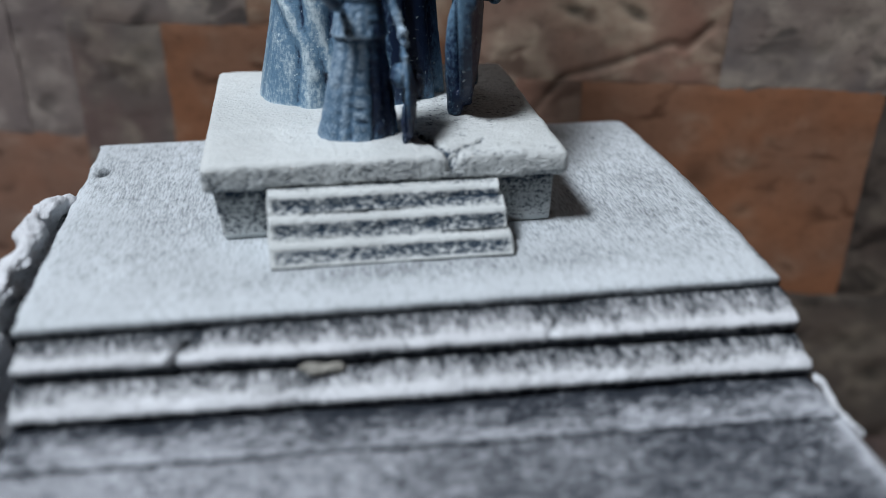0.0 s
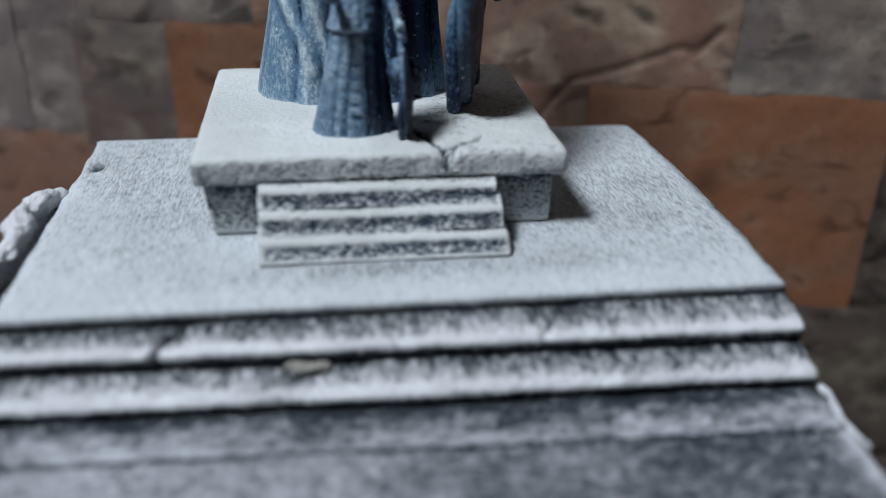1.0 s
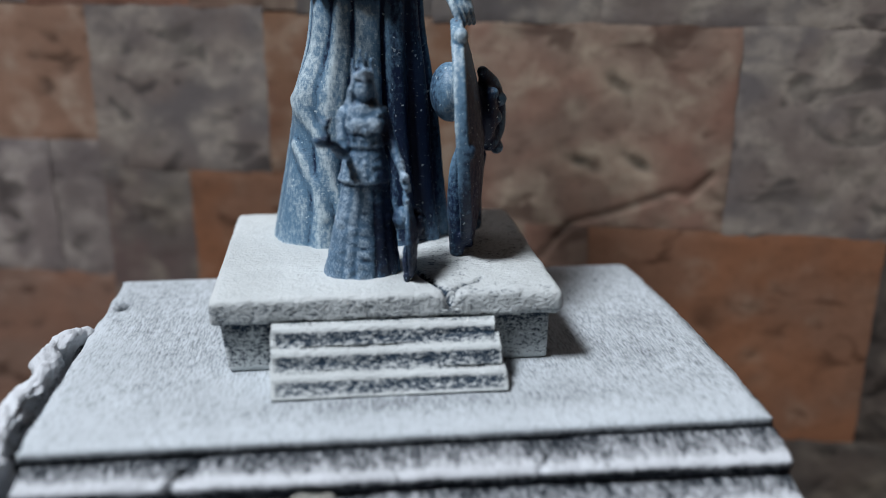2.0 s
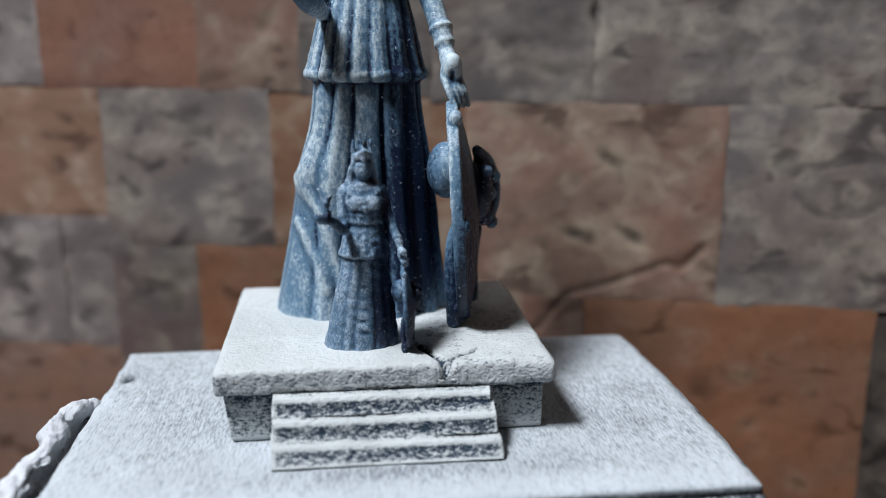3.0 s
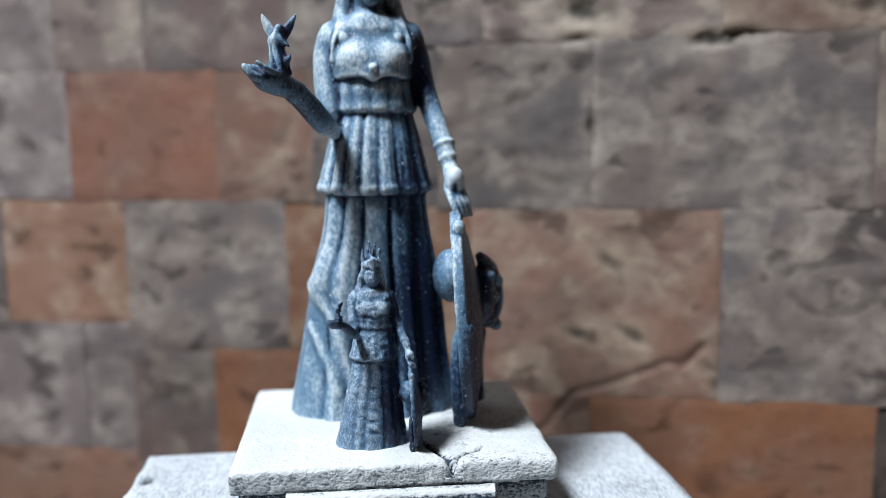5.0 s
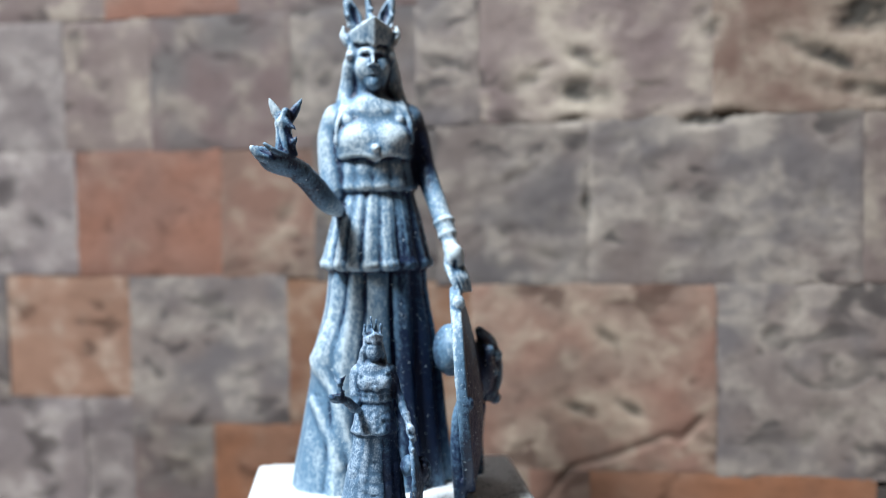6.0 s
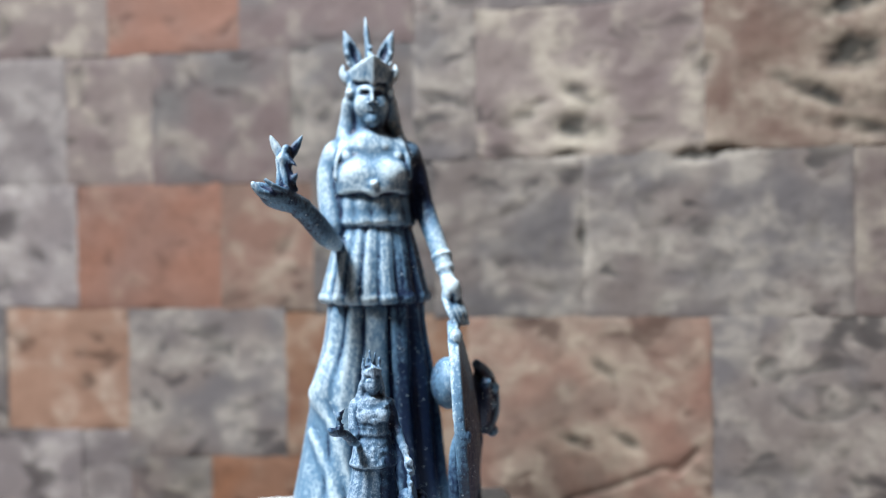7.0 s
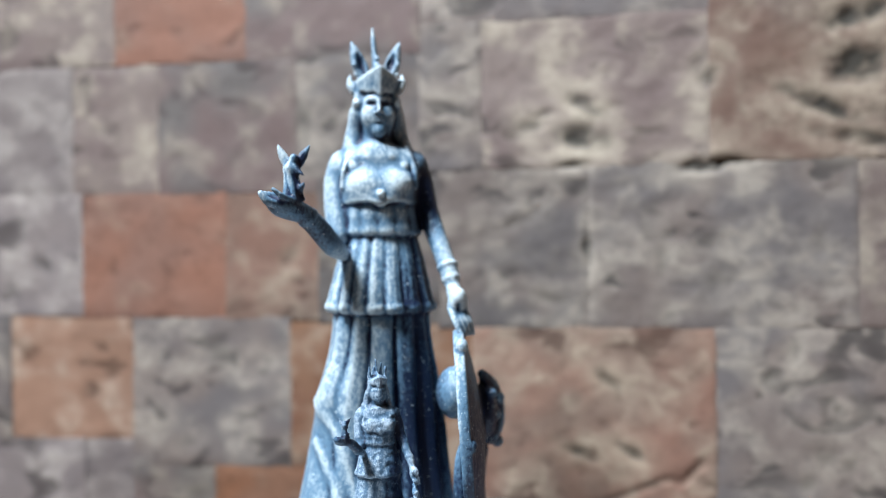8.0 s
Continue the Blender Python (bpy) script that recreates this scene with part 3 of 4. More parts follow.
# rounded lumps of rock along the base's short side, parted from the plate by a dark crevice
def rock_lip():
    c = Clay((-4.0, -7.0, -3.3), (-2.28, 2.3, 0.5), 0.05)
    c.limb([(-2.72, 1.5, -0.9, 0.36), (-2.85, -1.0, -0.95, 0.45), (-2.9, -3.0, -1.6, 0.5), (-2.95, -6.2, -2.1, 0.6)], 0.1)
    c.limb([(-2.75, 1.4, -2.2, 0.45), (-2.9, -2.0, -2.4, 0.55), (-2.95, -6.2, -2.7, 0.6)], 0.1)
    dice = random.Random(4)
    lumps = [(-2.50, 2.05, -0.12, 0.14, 0.24, 0.17), (-2.66, 1.62, -0.06, 0.20, 0.30, 0.22), (-2.78, 0.75, -0.06, 0.30, 0.72, 0.28), (-2.90, -0.60, -0.12, 0.38, 0.80, 0.28), (-3.00, -1.7, -0.30, 0.42, 0.55, 0.28)]
    for k in range(9):
        y = -2.3 - 0.5 * k
        lumps.append((-2.95 + dice.uniform(-0.12, 0.12), y, -0.75 if k < 2 else -1.28, 0.45, 0.42, 0.3))
    for x, y, z, a, b, h in lumps:
        c.ball((x, y, z), (a, b, h), 0.22, turn=(dice.uniform(-12, 12), dice.uniform(-12, 12), dice.uniform(-15, 15)))
        c.ball((x + 0.05, y - 0.1, z - 0.42), (a * 1.05, b, 0.4), 0.06)
    for z, r in ((0.02, 0.075), (-0.16, 0.065), (-0.32, 0.05)):
        c.limb([(-2.40, 1.75, z, r * 0.6), (-2.42, 1.1, z, r), (-2.46, 0.5, z, r * 1.1), (-2.57, -0.4, z, r * 1.1), (-2.56, -1.2, z, r * 0.8)], 0.03, cut=True)
    co, quads = c.skin()
    bm = bmesh.new()
    verts = [bm.verts.new(p) for p in co]
    for q in quads:
        bm.faces.new([verts[k] for k in q])
    bm.normal_update()
    for v in bm.verts:
        v.co += v.normal * (0.14 * math.tanh(2 * fbm(v.co, 1.1, 31)) + 0.08 * math.tanh(3 * fbm(v.co, 2.6, 33)) - 0.04)
    # the coat darkens the crevice low down, painting in more of its shade
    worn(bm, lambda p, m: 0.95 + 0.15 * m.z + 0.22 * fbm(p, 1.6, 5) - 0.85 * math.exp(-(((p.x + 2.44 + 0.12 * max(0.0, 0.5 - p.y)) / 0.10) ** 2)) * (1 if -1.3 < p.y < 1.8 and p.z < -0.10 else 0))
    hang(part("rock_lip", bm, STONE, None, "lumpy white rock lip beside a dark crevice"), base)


rock_lip()


def statue_clay(step, crude=False):
    """A robed, helmeted standing form with a round shield, about 10.3 high, facing -y, its foot at z = 0."""
    c = Clay((-2.45, -3.5, -0.1), (2.75, 1.55, 10.7), step)
    front = -math.pi / 2
    near = lambda a, b, w: np.exp(-((((a - b + math.pi) % (2 * math.pi)) - math.pi) / w) ** 2)
    bell = lambda v, w: np.exp(-((v / w) ** 2))

    def robe(a, z):
        low = np.clip((4.7 - z) / 2.4, 0, 1)
        calm = 1 - 0.9 * near(a, -2.60, 0.62) * np.clip((3.6 - z) / 1.2, 0, 1)
        s = 0
        for b, w, k in ((-0.22, 0.10, 0.05), (-0.40, 0.06, -0.06), (-0.62, 0.12, 0.05), (-0.84, 0.055, -0.07), (-1.03, 0.10, 0.055), (-1.28, 0.055, -0.12), (-1.57, 0.17, 0.06), (-1.86, 0.055, -0.08), (-2.08, 0.10, 0.07), (-2.27, 0.055, -0.05), (-2.53, 0.16, 0.05), (-2.85, 0.06, -0.03), (0.4, 0.2, 0.05), (1.2, 0.2, 0.05), (2.1, 0.2, 0.05)):
            s = s + k * near(a, b + 0.03 * np.sin(z * 1.3 + b * 5), w)
        s = s * (0.85 + 0.45 * low) * calm * (0.45 if crude else 1.0)
        s = s + (0.05 if crude else 0.17) * near(a, -2.55, 0.40) * bell(z - 2.75, 0.50)
        return s

    c.body([(-0.05, -0.14, 0.15, 1.66, 1.12), (0.35, -0.12, 0.12, 1.60, 1.06), (1.2, -0.08, 0.08, 1.46, 0.98), (2.3, -0.02, 0.04, 1.30, 0.88), (3.1, 0.02, 0.02, 1.16, 0.82), (3.9, 0.05, 0.0, 1.02, 0.76), (4.75, 0.06, 0.0, 0.96, 0.72)], robe, 0.03)

    def drape(x, z):
        """How far forward the robe's surface lies."""
        cx, cy, rx, ry = (np.interp(z, (0.35, 1.2, 2.3, 3.1), v) for v in ((-0.12, -0.08, -0.02, 0.02), (0.12, 0.08, 0.04, 0.02), (1.60, 1.46, 1.36, 1.20), (1.06, 0.98, 0.92, 0.86)))
        return cy - ry * math.sqrt(1 - max(-0.98, min(0.98, (x - cx) / rx)) ** 2)

    if not crude:
        for line, r in ((((-1.22, 2.62), (-1.12, 2.48), (-0.97, 2.26), (-0.83, 1.92), (-0.70, 1.58), (-0.60, 1.2), (-0.52, 0.7)), 0.065), (((-1.26, 1.82), (-1.20, 1.68), (-1.06, 1.38), (-0.92, 1.02), (-0.80, 0.6)), 0.045)):
            c.limb([(x, drape(x, z) + (0.08 if k == 0 else 0.035), z, r) for k, (x, z) in enumerate(line)], 0.16)
    else:
        for k in range(5):
            z = 0.9 + 0.55 * k
            c.ball((-0.15, drape(-0.15, z) - 0.05, z), (0.20, 0.12, 0.09), 0.08, cut=True)

    def pleats(a, z):
        low = np.clip((6.0 - z) / 1.5, 0, 1)
        return (0.4 if crude else 1.0) * (0.035 + 0.065 * low) * (np.abs(np.sin(a * 8.5 + 0.5 * np.sin(a * 3) + 0.12 * np.sin(z * 4))) - 0.5) + 0.02 * np.sin(a * 3 + 1) * low + (0 if crude else 0.009 * np.sin(a * 41 + 3 * np.sin(a * 5)) + 0.003 * np.sin(z * 26 + 4 * np.sin(a * 9)))

    c.body([(4.40, 0.06, 0.0, 1.00, 0.80), (4.46, 0.05, 0.0, 1.10, 0.87), (4.56, 0.05, 0.0, 1.11, 0.88), (4.66, 0.05, 0.0, 1.06, 0.84), (5.0, 0.06, 0.0, 0.98, 0.78), (5.45, 0.07, 0.0, 0.88, 0.69), (5.99, 0.08, 0.0, 0.74, 0.57)], pleats, 0.02)
    c.body([(5.96, 0.08, 0, 0.76, 0.59), (6.00, 0.08, 0, 0.82, 0.645), (6.08, 0.075, 0, 0.84, 0.66), (6.25, 0.07, 0, 0.81, 0.64), (6.45, 0.06, -0.02, 0.79, 0.63), (6.75, 0.06, 0, 0.78, 0.60)], lambda a, z: 0.05 * (np.abs(np.sin(a * 7.5 + 0.4 * np.sin(a * 2))) - 0.6), 0.015)

    # breastplate with a scalloped lower edge, shoulders, neck
    hem = lambda x, y, z: (6.60 + 0.05 * np.abs(np.sin((x - 0.05) * 5)) - 0.06 * bell(x - 0.05, 0.15)) - z
    c.body([(6.50, 0.05, -0.02, 0.76, 0.68), (6.70, 0.05, -0.04, 0.80, 0.71), (7.05, 0.05, 0.0, 0.82, 0.66), (7.35, 0.05, 0.05, 0.90, 0.56), (7.60, 0.04, 0.04, 0.80, 0.52), (7.80, 0.02, 0.02, 0.50, 0.44), (7.95, 0.01, 0.0, 0.33, 0.34), (8.3, 0.01, -0.02, 0.29, 0.30)], None, 0.03, top=hem)
    for s in (-1, 1):
        c.ball((0.05 + 0.32 * s, -0.36, 7.00), (0.36, 0.32, 0.31), 0.18)
        c.ball((0.05 + 0.74 * s, 0.10, 7.42), (0.27, 0.30, 0.28), 0.15)
        c.limb([(0.05 + 0.62 * s, -0.30, 7.60, 0.05), (0.05 + 0.72 * s, -0.42, 7.30, 0.05), (0.05 + 0.76 * s, -0.40, 6.95, 0.045)], 0.05)
    c.ball((0.06, -0.74, 6.80), (0.085, 0.07, 0.085), 0.03)
    # head with plain features, turned a little
    f = 0.055
    c.ball((0.02, -0.04, 8.50), (0.385, 0.43, 0.46), 0.05)
    c.ball((0.035, -0.15, 8.72), (0.34, 0.335, 0.22), 0.08)
    c.ball((f, -0.15, 8.27), (0.285, 0.32, 0.28), 0.12)
    c.ball((f, -0.39, 8.09), (0.12, 0.10, 0.09), 0.08)
    if crude:
        c.ball((f, -0.22, 8.45), (0.36, 0.28, 0.42), 0.1)
    else:
        for s in (-1, 1):
            c.ball((f + 0.17 * s, -0.50, 8.64), (0.13, 0.125, 0.065), 0.04, cut=True)
            c.ball((f + 0.18 * s, -0.33, 8.42), (0.12, 0.08, 0.12), 0.14)
            c.ball((f + 0.075 * s, -0.50, 8.455), (0.035, 0.04, 0.03), 0.02)
        c.limb([(f, -0.46, 8.73, 0.028), (f, -0.515, 8.58, 0.038), (f + 0.005, -0.555, 8.48, 0.045)], 0.04)
        c.ball((f, -0.455, 8.365), (0.10, 0.04, 0.02), 0.02)
        c.ball((f, -0.53, 8.335), (0.13, 0.06, 0.012), 0.015, cut=True)
        c.ball((f, -0.45, 8.305), (0.08, 0.04, 0.02), 0.02)
        c.ball((f, -0.51, 8.245), (0.11, 0.05, 0.022), 0.04, cut=True)
    # hair: side locks and a fall down the back
    for s in (-1, 1):
        c.limb([(0.02 + 0.35 * s, -0.20, 8.86, 0.10), (0.02 + 0.40 * s, -0.14, 8.55, 0.11), (0.02 + 0.42 * s, 0.02, 8.20, 0.13), (0.03 + 0.50 * s, 0.0, 7.85, 0.15), (0.04 + 0.53 * s, -0.22, 7.58, 0.13), (0.04 + 0.52 * s, -0.38, 7.40, 0.07)], 0.10)
        c.ball((0.04 + 0.52 * s, -0.42, 7.38), (0.055, 0.05, 0.055), 0.08)
        c.ball((0.04 + 0.25 * s, -0.42, 7.58), (0.05, 0.05, 0.05), 0.04)
        c.limb([(0.02 + 0.40 * s, -0.02, 8.5, 0.16), (0.02 + 0.46 * s, 0.10, 8.0, 0.19), (0.03 + 0.58 * s, 0.08, 7.65, 0.17)], 0.12)
        c.limb([(0.02 + 0.44 * s, -0.32, 8.55, 0.03), (0.02 + 0.46 * s, -0.20, 8.15, 0.035), (0.03 + 0.55 * s, -0.26, 7.80, 0.035)], 0.03, cut=True)
    c.body([(7.2, 0.04, 0.42, 0.50, 0.18), (7.8, 0.03, 0.32, 0.48, 0.24), (8.4, 0.02, 0.18, 0.44, 0.32), (9.0, 0.02, 0.10, 0.42, 0.38)], None, 0.08)
    # helmet: a dome, and a brow plate that rises to a peak over a ridge
    c.ball((0.02, 0.06, 9.00), (0.44, 0.50, 0.36), 0.04)
    ridge = lambda a, z: 0.09 * np.exp(-np.abs(((a - front - 0.13 + math.pi) % (2 * math.pi)) - math.pi) / 0.22) - 0.03
    peak = lambda x, y, z: np.maximum(z - (9.42 - 0.58 * np.abs(x - 0.08) - 0.35 * np.clip(y + 0.1, 0, 1)), 8.90 - 0.10 * bell(x - 0.08, 0.07) - 0.03 * np.sin(np.abs(x - 0.08) * 9.0) - z)
    c.body([(8.68, 0.02, -0.02, 0.455, 0.455), (8.85, 0.02, -0.02, 0.47, 0.47), (9.10, 0.02, -0.01, 0.50, 0.51), (9.45, 0.02, 0.0, 0.54, 0.56)], ridge, 0.02, top=peak)
    c.limb([(0.03, -0.10, 9.25, 0.11), (0.0, -0.06, 9.65, 0.105), (-0.025, -0.02, 10.0, 0.09), (-0.04, 0.02, 10.26, 0.045)], 0.03, flat=((1, 0, 0), 0.6))
    c.ball((0.06, -0.16, 9.62), (0.045, 0.05, 0.05), 0.03)
    c.ball((0.04, -0.22, 9.45), (0.07, 0.07, 0.07), 0.04)
    c.limb([(0.02, 0.50, 8.9, 0.12), (0.02, 0.52, 9.35, 0.14), (0.01, 0.30, 9.70, 0.11), (0.0, 0.05, 9.80, 0.06)], 0.04, flat=((1, 0, 0), 0.5))
    for s in (-1, 1):
        if crude:
            c.limb([(0.02 + 0.36 * s, -0.1, 9.25, 0.11), (0.04 + 0.38 * s, -0.1, 9.75, 0.07)], 0.03)
            c.limb([(0.02 + 0.16 * s, 0.1, 9.3, 0.11), (0.06 + 0.18 * s, 0.1, 9.85 + 0.12 * s, 0.06)], 0.03)
            continue
        c.limb([(0.02 + 0.25 * s, 0.02, 9.18, 0.08), (0.02 + 0.31 * s, 0.0, 9.42, 0.165), (0.02 + 0.40 * s, -0.01, 9.68, 0.13), (0.02 + 0.50 * s, 0.0, 10.00, 0.022)], 0.03, flat=((0, 1, 0), 0.75))
        c.limb([(0.02 + 0.24 * s, -0.15, 9.32, 0.08), (0.02 + 0.29 * s, -0.13, 9.52, 0.105), (0.02 + 0.37 * s, -0.11, 9.75, 0.05)], 0.015, cut=True)
        c.ball((0.02 + 0.45 * s, -0.10, 9.50), (0.05, 0.05, 0.055), 0.02)
        c.limb([(0.02 + 0.46 * s, -0.12, 8.95, 0.085), (0.02 + 0.54 * s, -0.10, 9.10, 0.075), (0.02 + 0.53 * s, -0.08, 9.30, 0.025)], 0.03)
        c.ball((0.02 + 0.43 * s, -0.20, 9.28), (0.05, 0.05, 0.05), 0.03)
        c.ball((0.02 + 0.41 * s, -0.24, 8.68), (0.09, 0.10, 0.09), 0.05)
    # raised arm: sleeve, forearm, cupped palm with fingers
    c.limb([(-0.70, 0.12, 7.50, 0.25), (-0.80, 0.08, 7.10, 0.28), (-0.80, -0.02, 6.5, 0.28), (-0.79, -0.22, 5.98, 0.22)], 0.06)
    c.limb([(-0.72, -0.45, 5.62, 0.15), (-0.92, -0.82, 5.80, 0.215), (-1.18, -1.10, 6.13, 0.215), (-1.40, -1.33, 6.36, 0.20), (-1.60, -1.48, 6.46, 0.20)], 0.05)
    c.limb([(-1.34, -1.27, 6.31, 0.225), (-1.36, -1.29, 6.33, 0.225)], 0.02, flat=((-0.55, -0.5, 0.6), 0.3))
    c.ball((-1.78, -1.60, 6.53), (0.37, 0.30, 0.23), 0.10, turn=(10, 18, 35))
    c.ball((-1.82, -1.62, 6.76), (0.30, 0.22, 0.13), 0.03, cut=True, turn=(10, 14, 35))
    for k in range(4):
        w = -0.22 + 0.14 * k
        c.limb([(-1.86 + 0.04 * k, -1.66 + w * 0.8, 6.54, 0.09), (-2.05 + 0.05 * k, -1.74 + w, 6.60, 0.082), (-2.17 + 0.06 * k, -1.77 + w, 6.75, 0.06)], 0.02)
    c.limb([(-1.62, -1.75, 6.62, 0.07), (-1.80, -1.95, 6.70, 0.06), (-1.95, -2.02, 6.82, 0.04)], 0.03)
    # little winged form on the palm
    c.body([(6.62, -1.60, -1.58, 0.20, 0.17), (6.85, -1.61, -1.58, 0.17, 0.14), (7.08, -1.63, -1.58, 0.14, 0.12), (7.25, -1.63, -1.58, 0.155, 0.13), (7.40, -1.62, -1.58, 0.06, 0.06)], lambda a, z: 0.14 * np.sin(a * 5 + z * 6), 0.02)
    c.ball((-1.59, -1.60, 7.42), (0.085, 0.085, 0.09), 0.03)
    for s in (-1, 1):
        c.limb([(-1.61 + 0.05 * s, -1.52, 7.20, 0.06), (-1.61 + 0.17 * s, -1.50, 7.44, 0.095), (-1.59 + 0.31 * s, -1.50, 7.70, 0.025)], 0.03, flat=((0, 1, 0), 0.6))
    c.limb([(-1.50, -1.66, 7.18, 0.05), (-1.42, -1.72, 7.05, 0.045), (-1.46, -1.68, 6.80, 0.06)], 0.03)
    for x, z, r in ((-1.47, 7.34, 0.07), (-1.46, 7.02, 0.07), (-1.45, 6.74, 0.075)):
        c.ball((x, -1.74, z), (r * 0.9, 0.10, r), 0.06, cut=True)
    # lowered arm, two bracelets, a relaxed palm on the shield
    c.limb([(0.80, 0.12, 7.50, 0.24), (0.93, 0.10, 7.10, 0.25), (1.04, 0.02, 6.60, 0.22), (1.18, -0.18, 6.05, 0.205), (1.36, -0.50, 5.45, 0.185), (1.46, -0.70, 5.02, 0.145), (1.50, -0.82, 4.80, 0.16)], 0.06)
    for x, y, z, r in ((1.395, -0.57, 5.33, 0.225), (1.45, -0.67, 5.08, 0.20)):
        c.limb([(x - 0.004, y + 0.008, z + 0.015, r), (x + 0.004, y - 0.008, z - 0.015, r)], 0.015, flat=((0.2, -0.45, -0.87), 0.28))
    c.ball((1.54, -0.92, 4.58), (0.20, 0.19, 0.36), 0.08, turn=(22, 6, 0))
    for k in range(4):
        c.limb([(1.40 + 0.09 * k, -0.98 + 0.03 * k, 4.50, 0.075), (1.47 + 0.10 * k, -1.14 + 0.05 * k, 4.25, 0.065), (1.58 + 0.09 * k, -1.20 + 0.10 * k, 4.00, 0.05)], 0.02)
    c.ball((1.54, -1.12, 4.50), (0.05, 0.08, 0.13), 0.03, cut=True)
    # round shield on edge: dished, with a thick rim, an inner boss and a coiled lump outside
    turn = radians(-7.4)
    n, t = (math.cos(turn), math.sin(turn)), (-math.sin(turn), math.cos(turn))

    def disc(x, y, z):
        v, w = y + 1.00, z - 2.06
        u = x - 1.66 + 0.06 * w
        h, r = u * n[0] + v * n[1], np.hypot((u * t[0] + v * t[1]) * 1.5, w)
        plate = np.maximum(np.abs(h - 0.30 * (1 - (r / 2.0) ** 2)) - 0.08, r - 2.02)
        rim = np.hypot(np.maximum(np.abs(h) - 0.045, 0), r - 1.95) - 0.07
        return np.minimum(plate, rim)

    c.put(disc, (1.1, -3.4, -0.05), (2.6, 0.9, 4.2), 0.02)
    c.ball((1.46, -0.85, 2.82), (0.40 if crude else 0.36, 0.44, 0.52), 0.03)
    for z, r in ((3.83, 0.13), (2.05, 0.12)):
        c.ball((1.52 if z > 3 else 1.60, -1.68 if z > 3 else -2.22, z), (r, r, r * 1.25), 0.03)
    c.limb([(2.05, -0.70, 3.15, 0.10), (2.26, -0.35, 2.85, 0.18), (2.38, -0.10, 2.45, 0.22), (2.36, -0.25, 2.05, 0.20), (2.20, -0.55, 1.85, 0.15), (2.16, -0.35, 2.30, 0.14)], 0.03)
    c.limb([(2.10, -0.45, 1.6, 0.10), (2.10, 0.0, 0.9, 0.10), (2.05, -0.2, 0.2, 0.13)], 0.04)
    for x, y, z, r in ((2.42, -0.45, 2.62, 0.13), (2.46, 0.05, 2.15, 0.14), (2.30, -0.75, 2.35, 0.12), (2.40, -0.35, 1.72, 0.13), (2.22, -0.9, 2.8, 0.10)):
        c.ball((x, y, z), (r, r * 1.2, r), 0.03)
    c.ball((2.12, -0.5, 2.4), (0.24, 0.6, 0.55), 0.08)
    c.limb([(1.395, -0.57, 5.33, 0.200), (1.45, -0.67, 5.08, 0.178)], 0.02)
    # a fold of the robe that runs down behind the shield
    c.limb([(1.54, -1.45, 2.05, 0.02), (1.47, -1.45, 1.6, 0.09), (1.47, -1.5, 0.9, 0.13), (1.52, -1.5, 0.1, 0.13)], 0.10)
    return c


# uneven coat and painted-in shade (below nought, thicker and lit): middle, half sizes, by how much
COAT_SHADING = [
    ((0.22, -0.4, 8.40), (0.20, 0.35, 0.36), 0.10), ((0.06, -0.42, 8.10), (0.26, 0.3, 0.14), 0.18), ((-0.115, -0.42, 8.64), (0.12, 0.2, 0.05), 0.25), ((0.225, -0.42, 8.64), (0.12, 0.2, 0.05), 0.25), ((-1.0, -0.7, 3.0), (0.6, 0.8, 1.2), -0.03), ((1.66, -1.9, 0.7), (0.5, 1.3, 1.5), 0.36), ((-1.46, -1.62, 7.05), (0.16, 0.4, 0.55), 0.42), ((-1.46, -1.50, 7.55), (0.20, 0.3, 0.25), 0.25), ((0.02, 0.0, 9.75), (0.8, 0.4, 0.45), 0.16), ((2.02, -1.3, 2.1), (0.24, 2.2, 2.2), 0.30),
    # shade painted on the robe, arm and shield where they turn from the window
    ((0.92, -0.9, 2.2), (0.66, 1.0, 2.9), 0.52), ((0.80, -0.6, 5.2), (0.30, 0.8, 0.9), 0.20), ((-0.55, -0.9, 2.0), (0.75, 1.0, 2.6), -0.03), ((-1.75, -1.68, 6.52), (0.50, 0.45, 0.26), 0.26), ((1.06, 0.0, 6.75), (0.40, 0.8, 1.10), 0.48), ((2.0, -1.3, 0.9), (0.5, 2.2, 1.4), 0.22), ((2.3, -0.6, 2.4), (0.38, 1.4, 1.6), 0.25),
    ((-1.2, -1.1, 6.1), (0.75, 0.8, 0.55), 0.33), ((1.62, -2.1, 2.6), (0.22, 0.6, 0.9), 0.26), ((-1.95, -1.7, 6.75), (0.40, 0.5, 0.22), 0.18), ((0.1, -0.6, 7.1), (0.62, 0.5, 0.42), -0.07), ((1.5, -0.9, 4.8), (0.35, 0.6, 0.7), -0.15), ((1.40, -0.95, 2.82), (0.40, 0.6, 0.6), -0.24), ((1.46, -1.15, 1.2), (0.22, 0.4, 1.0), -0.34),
]


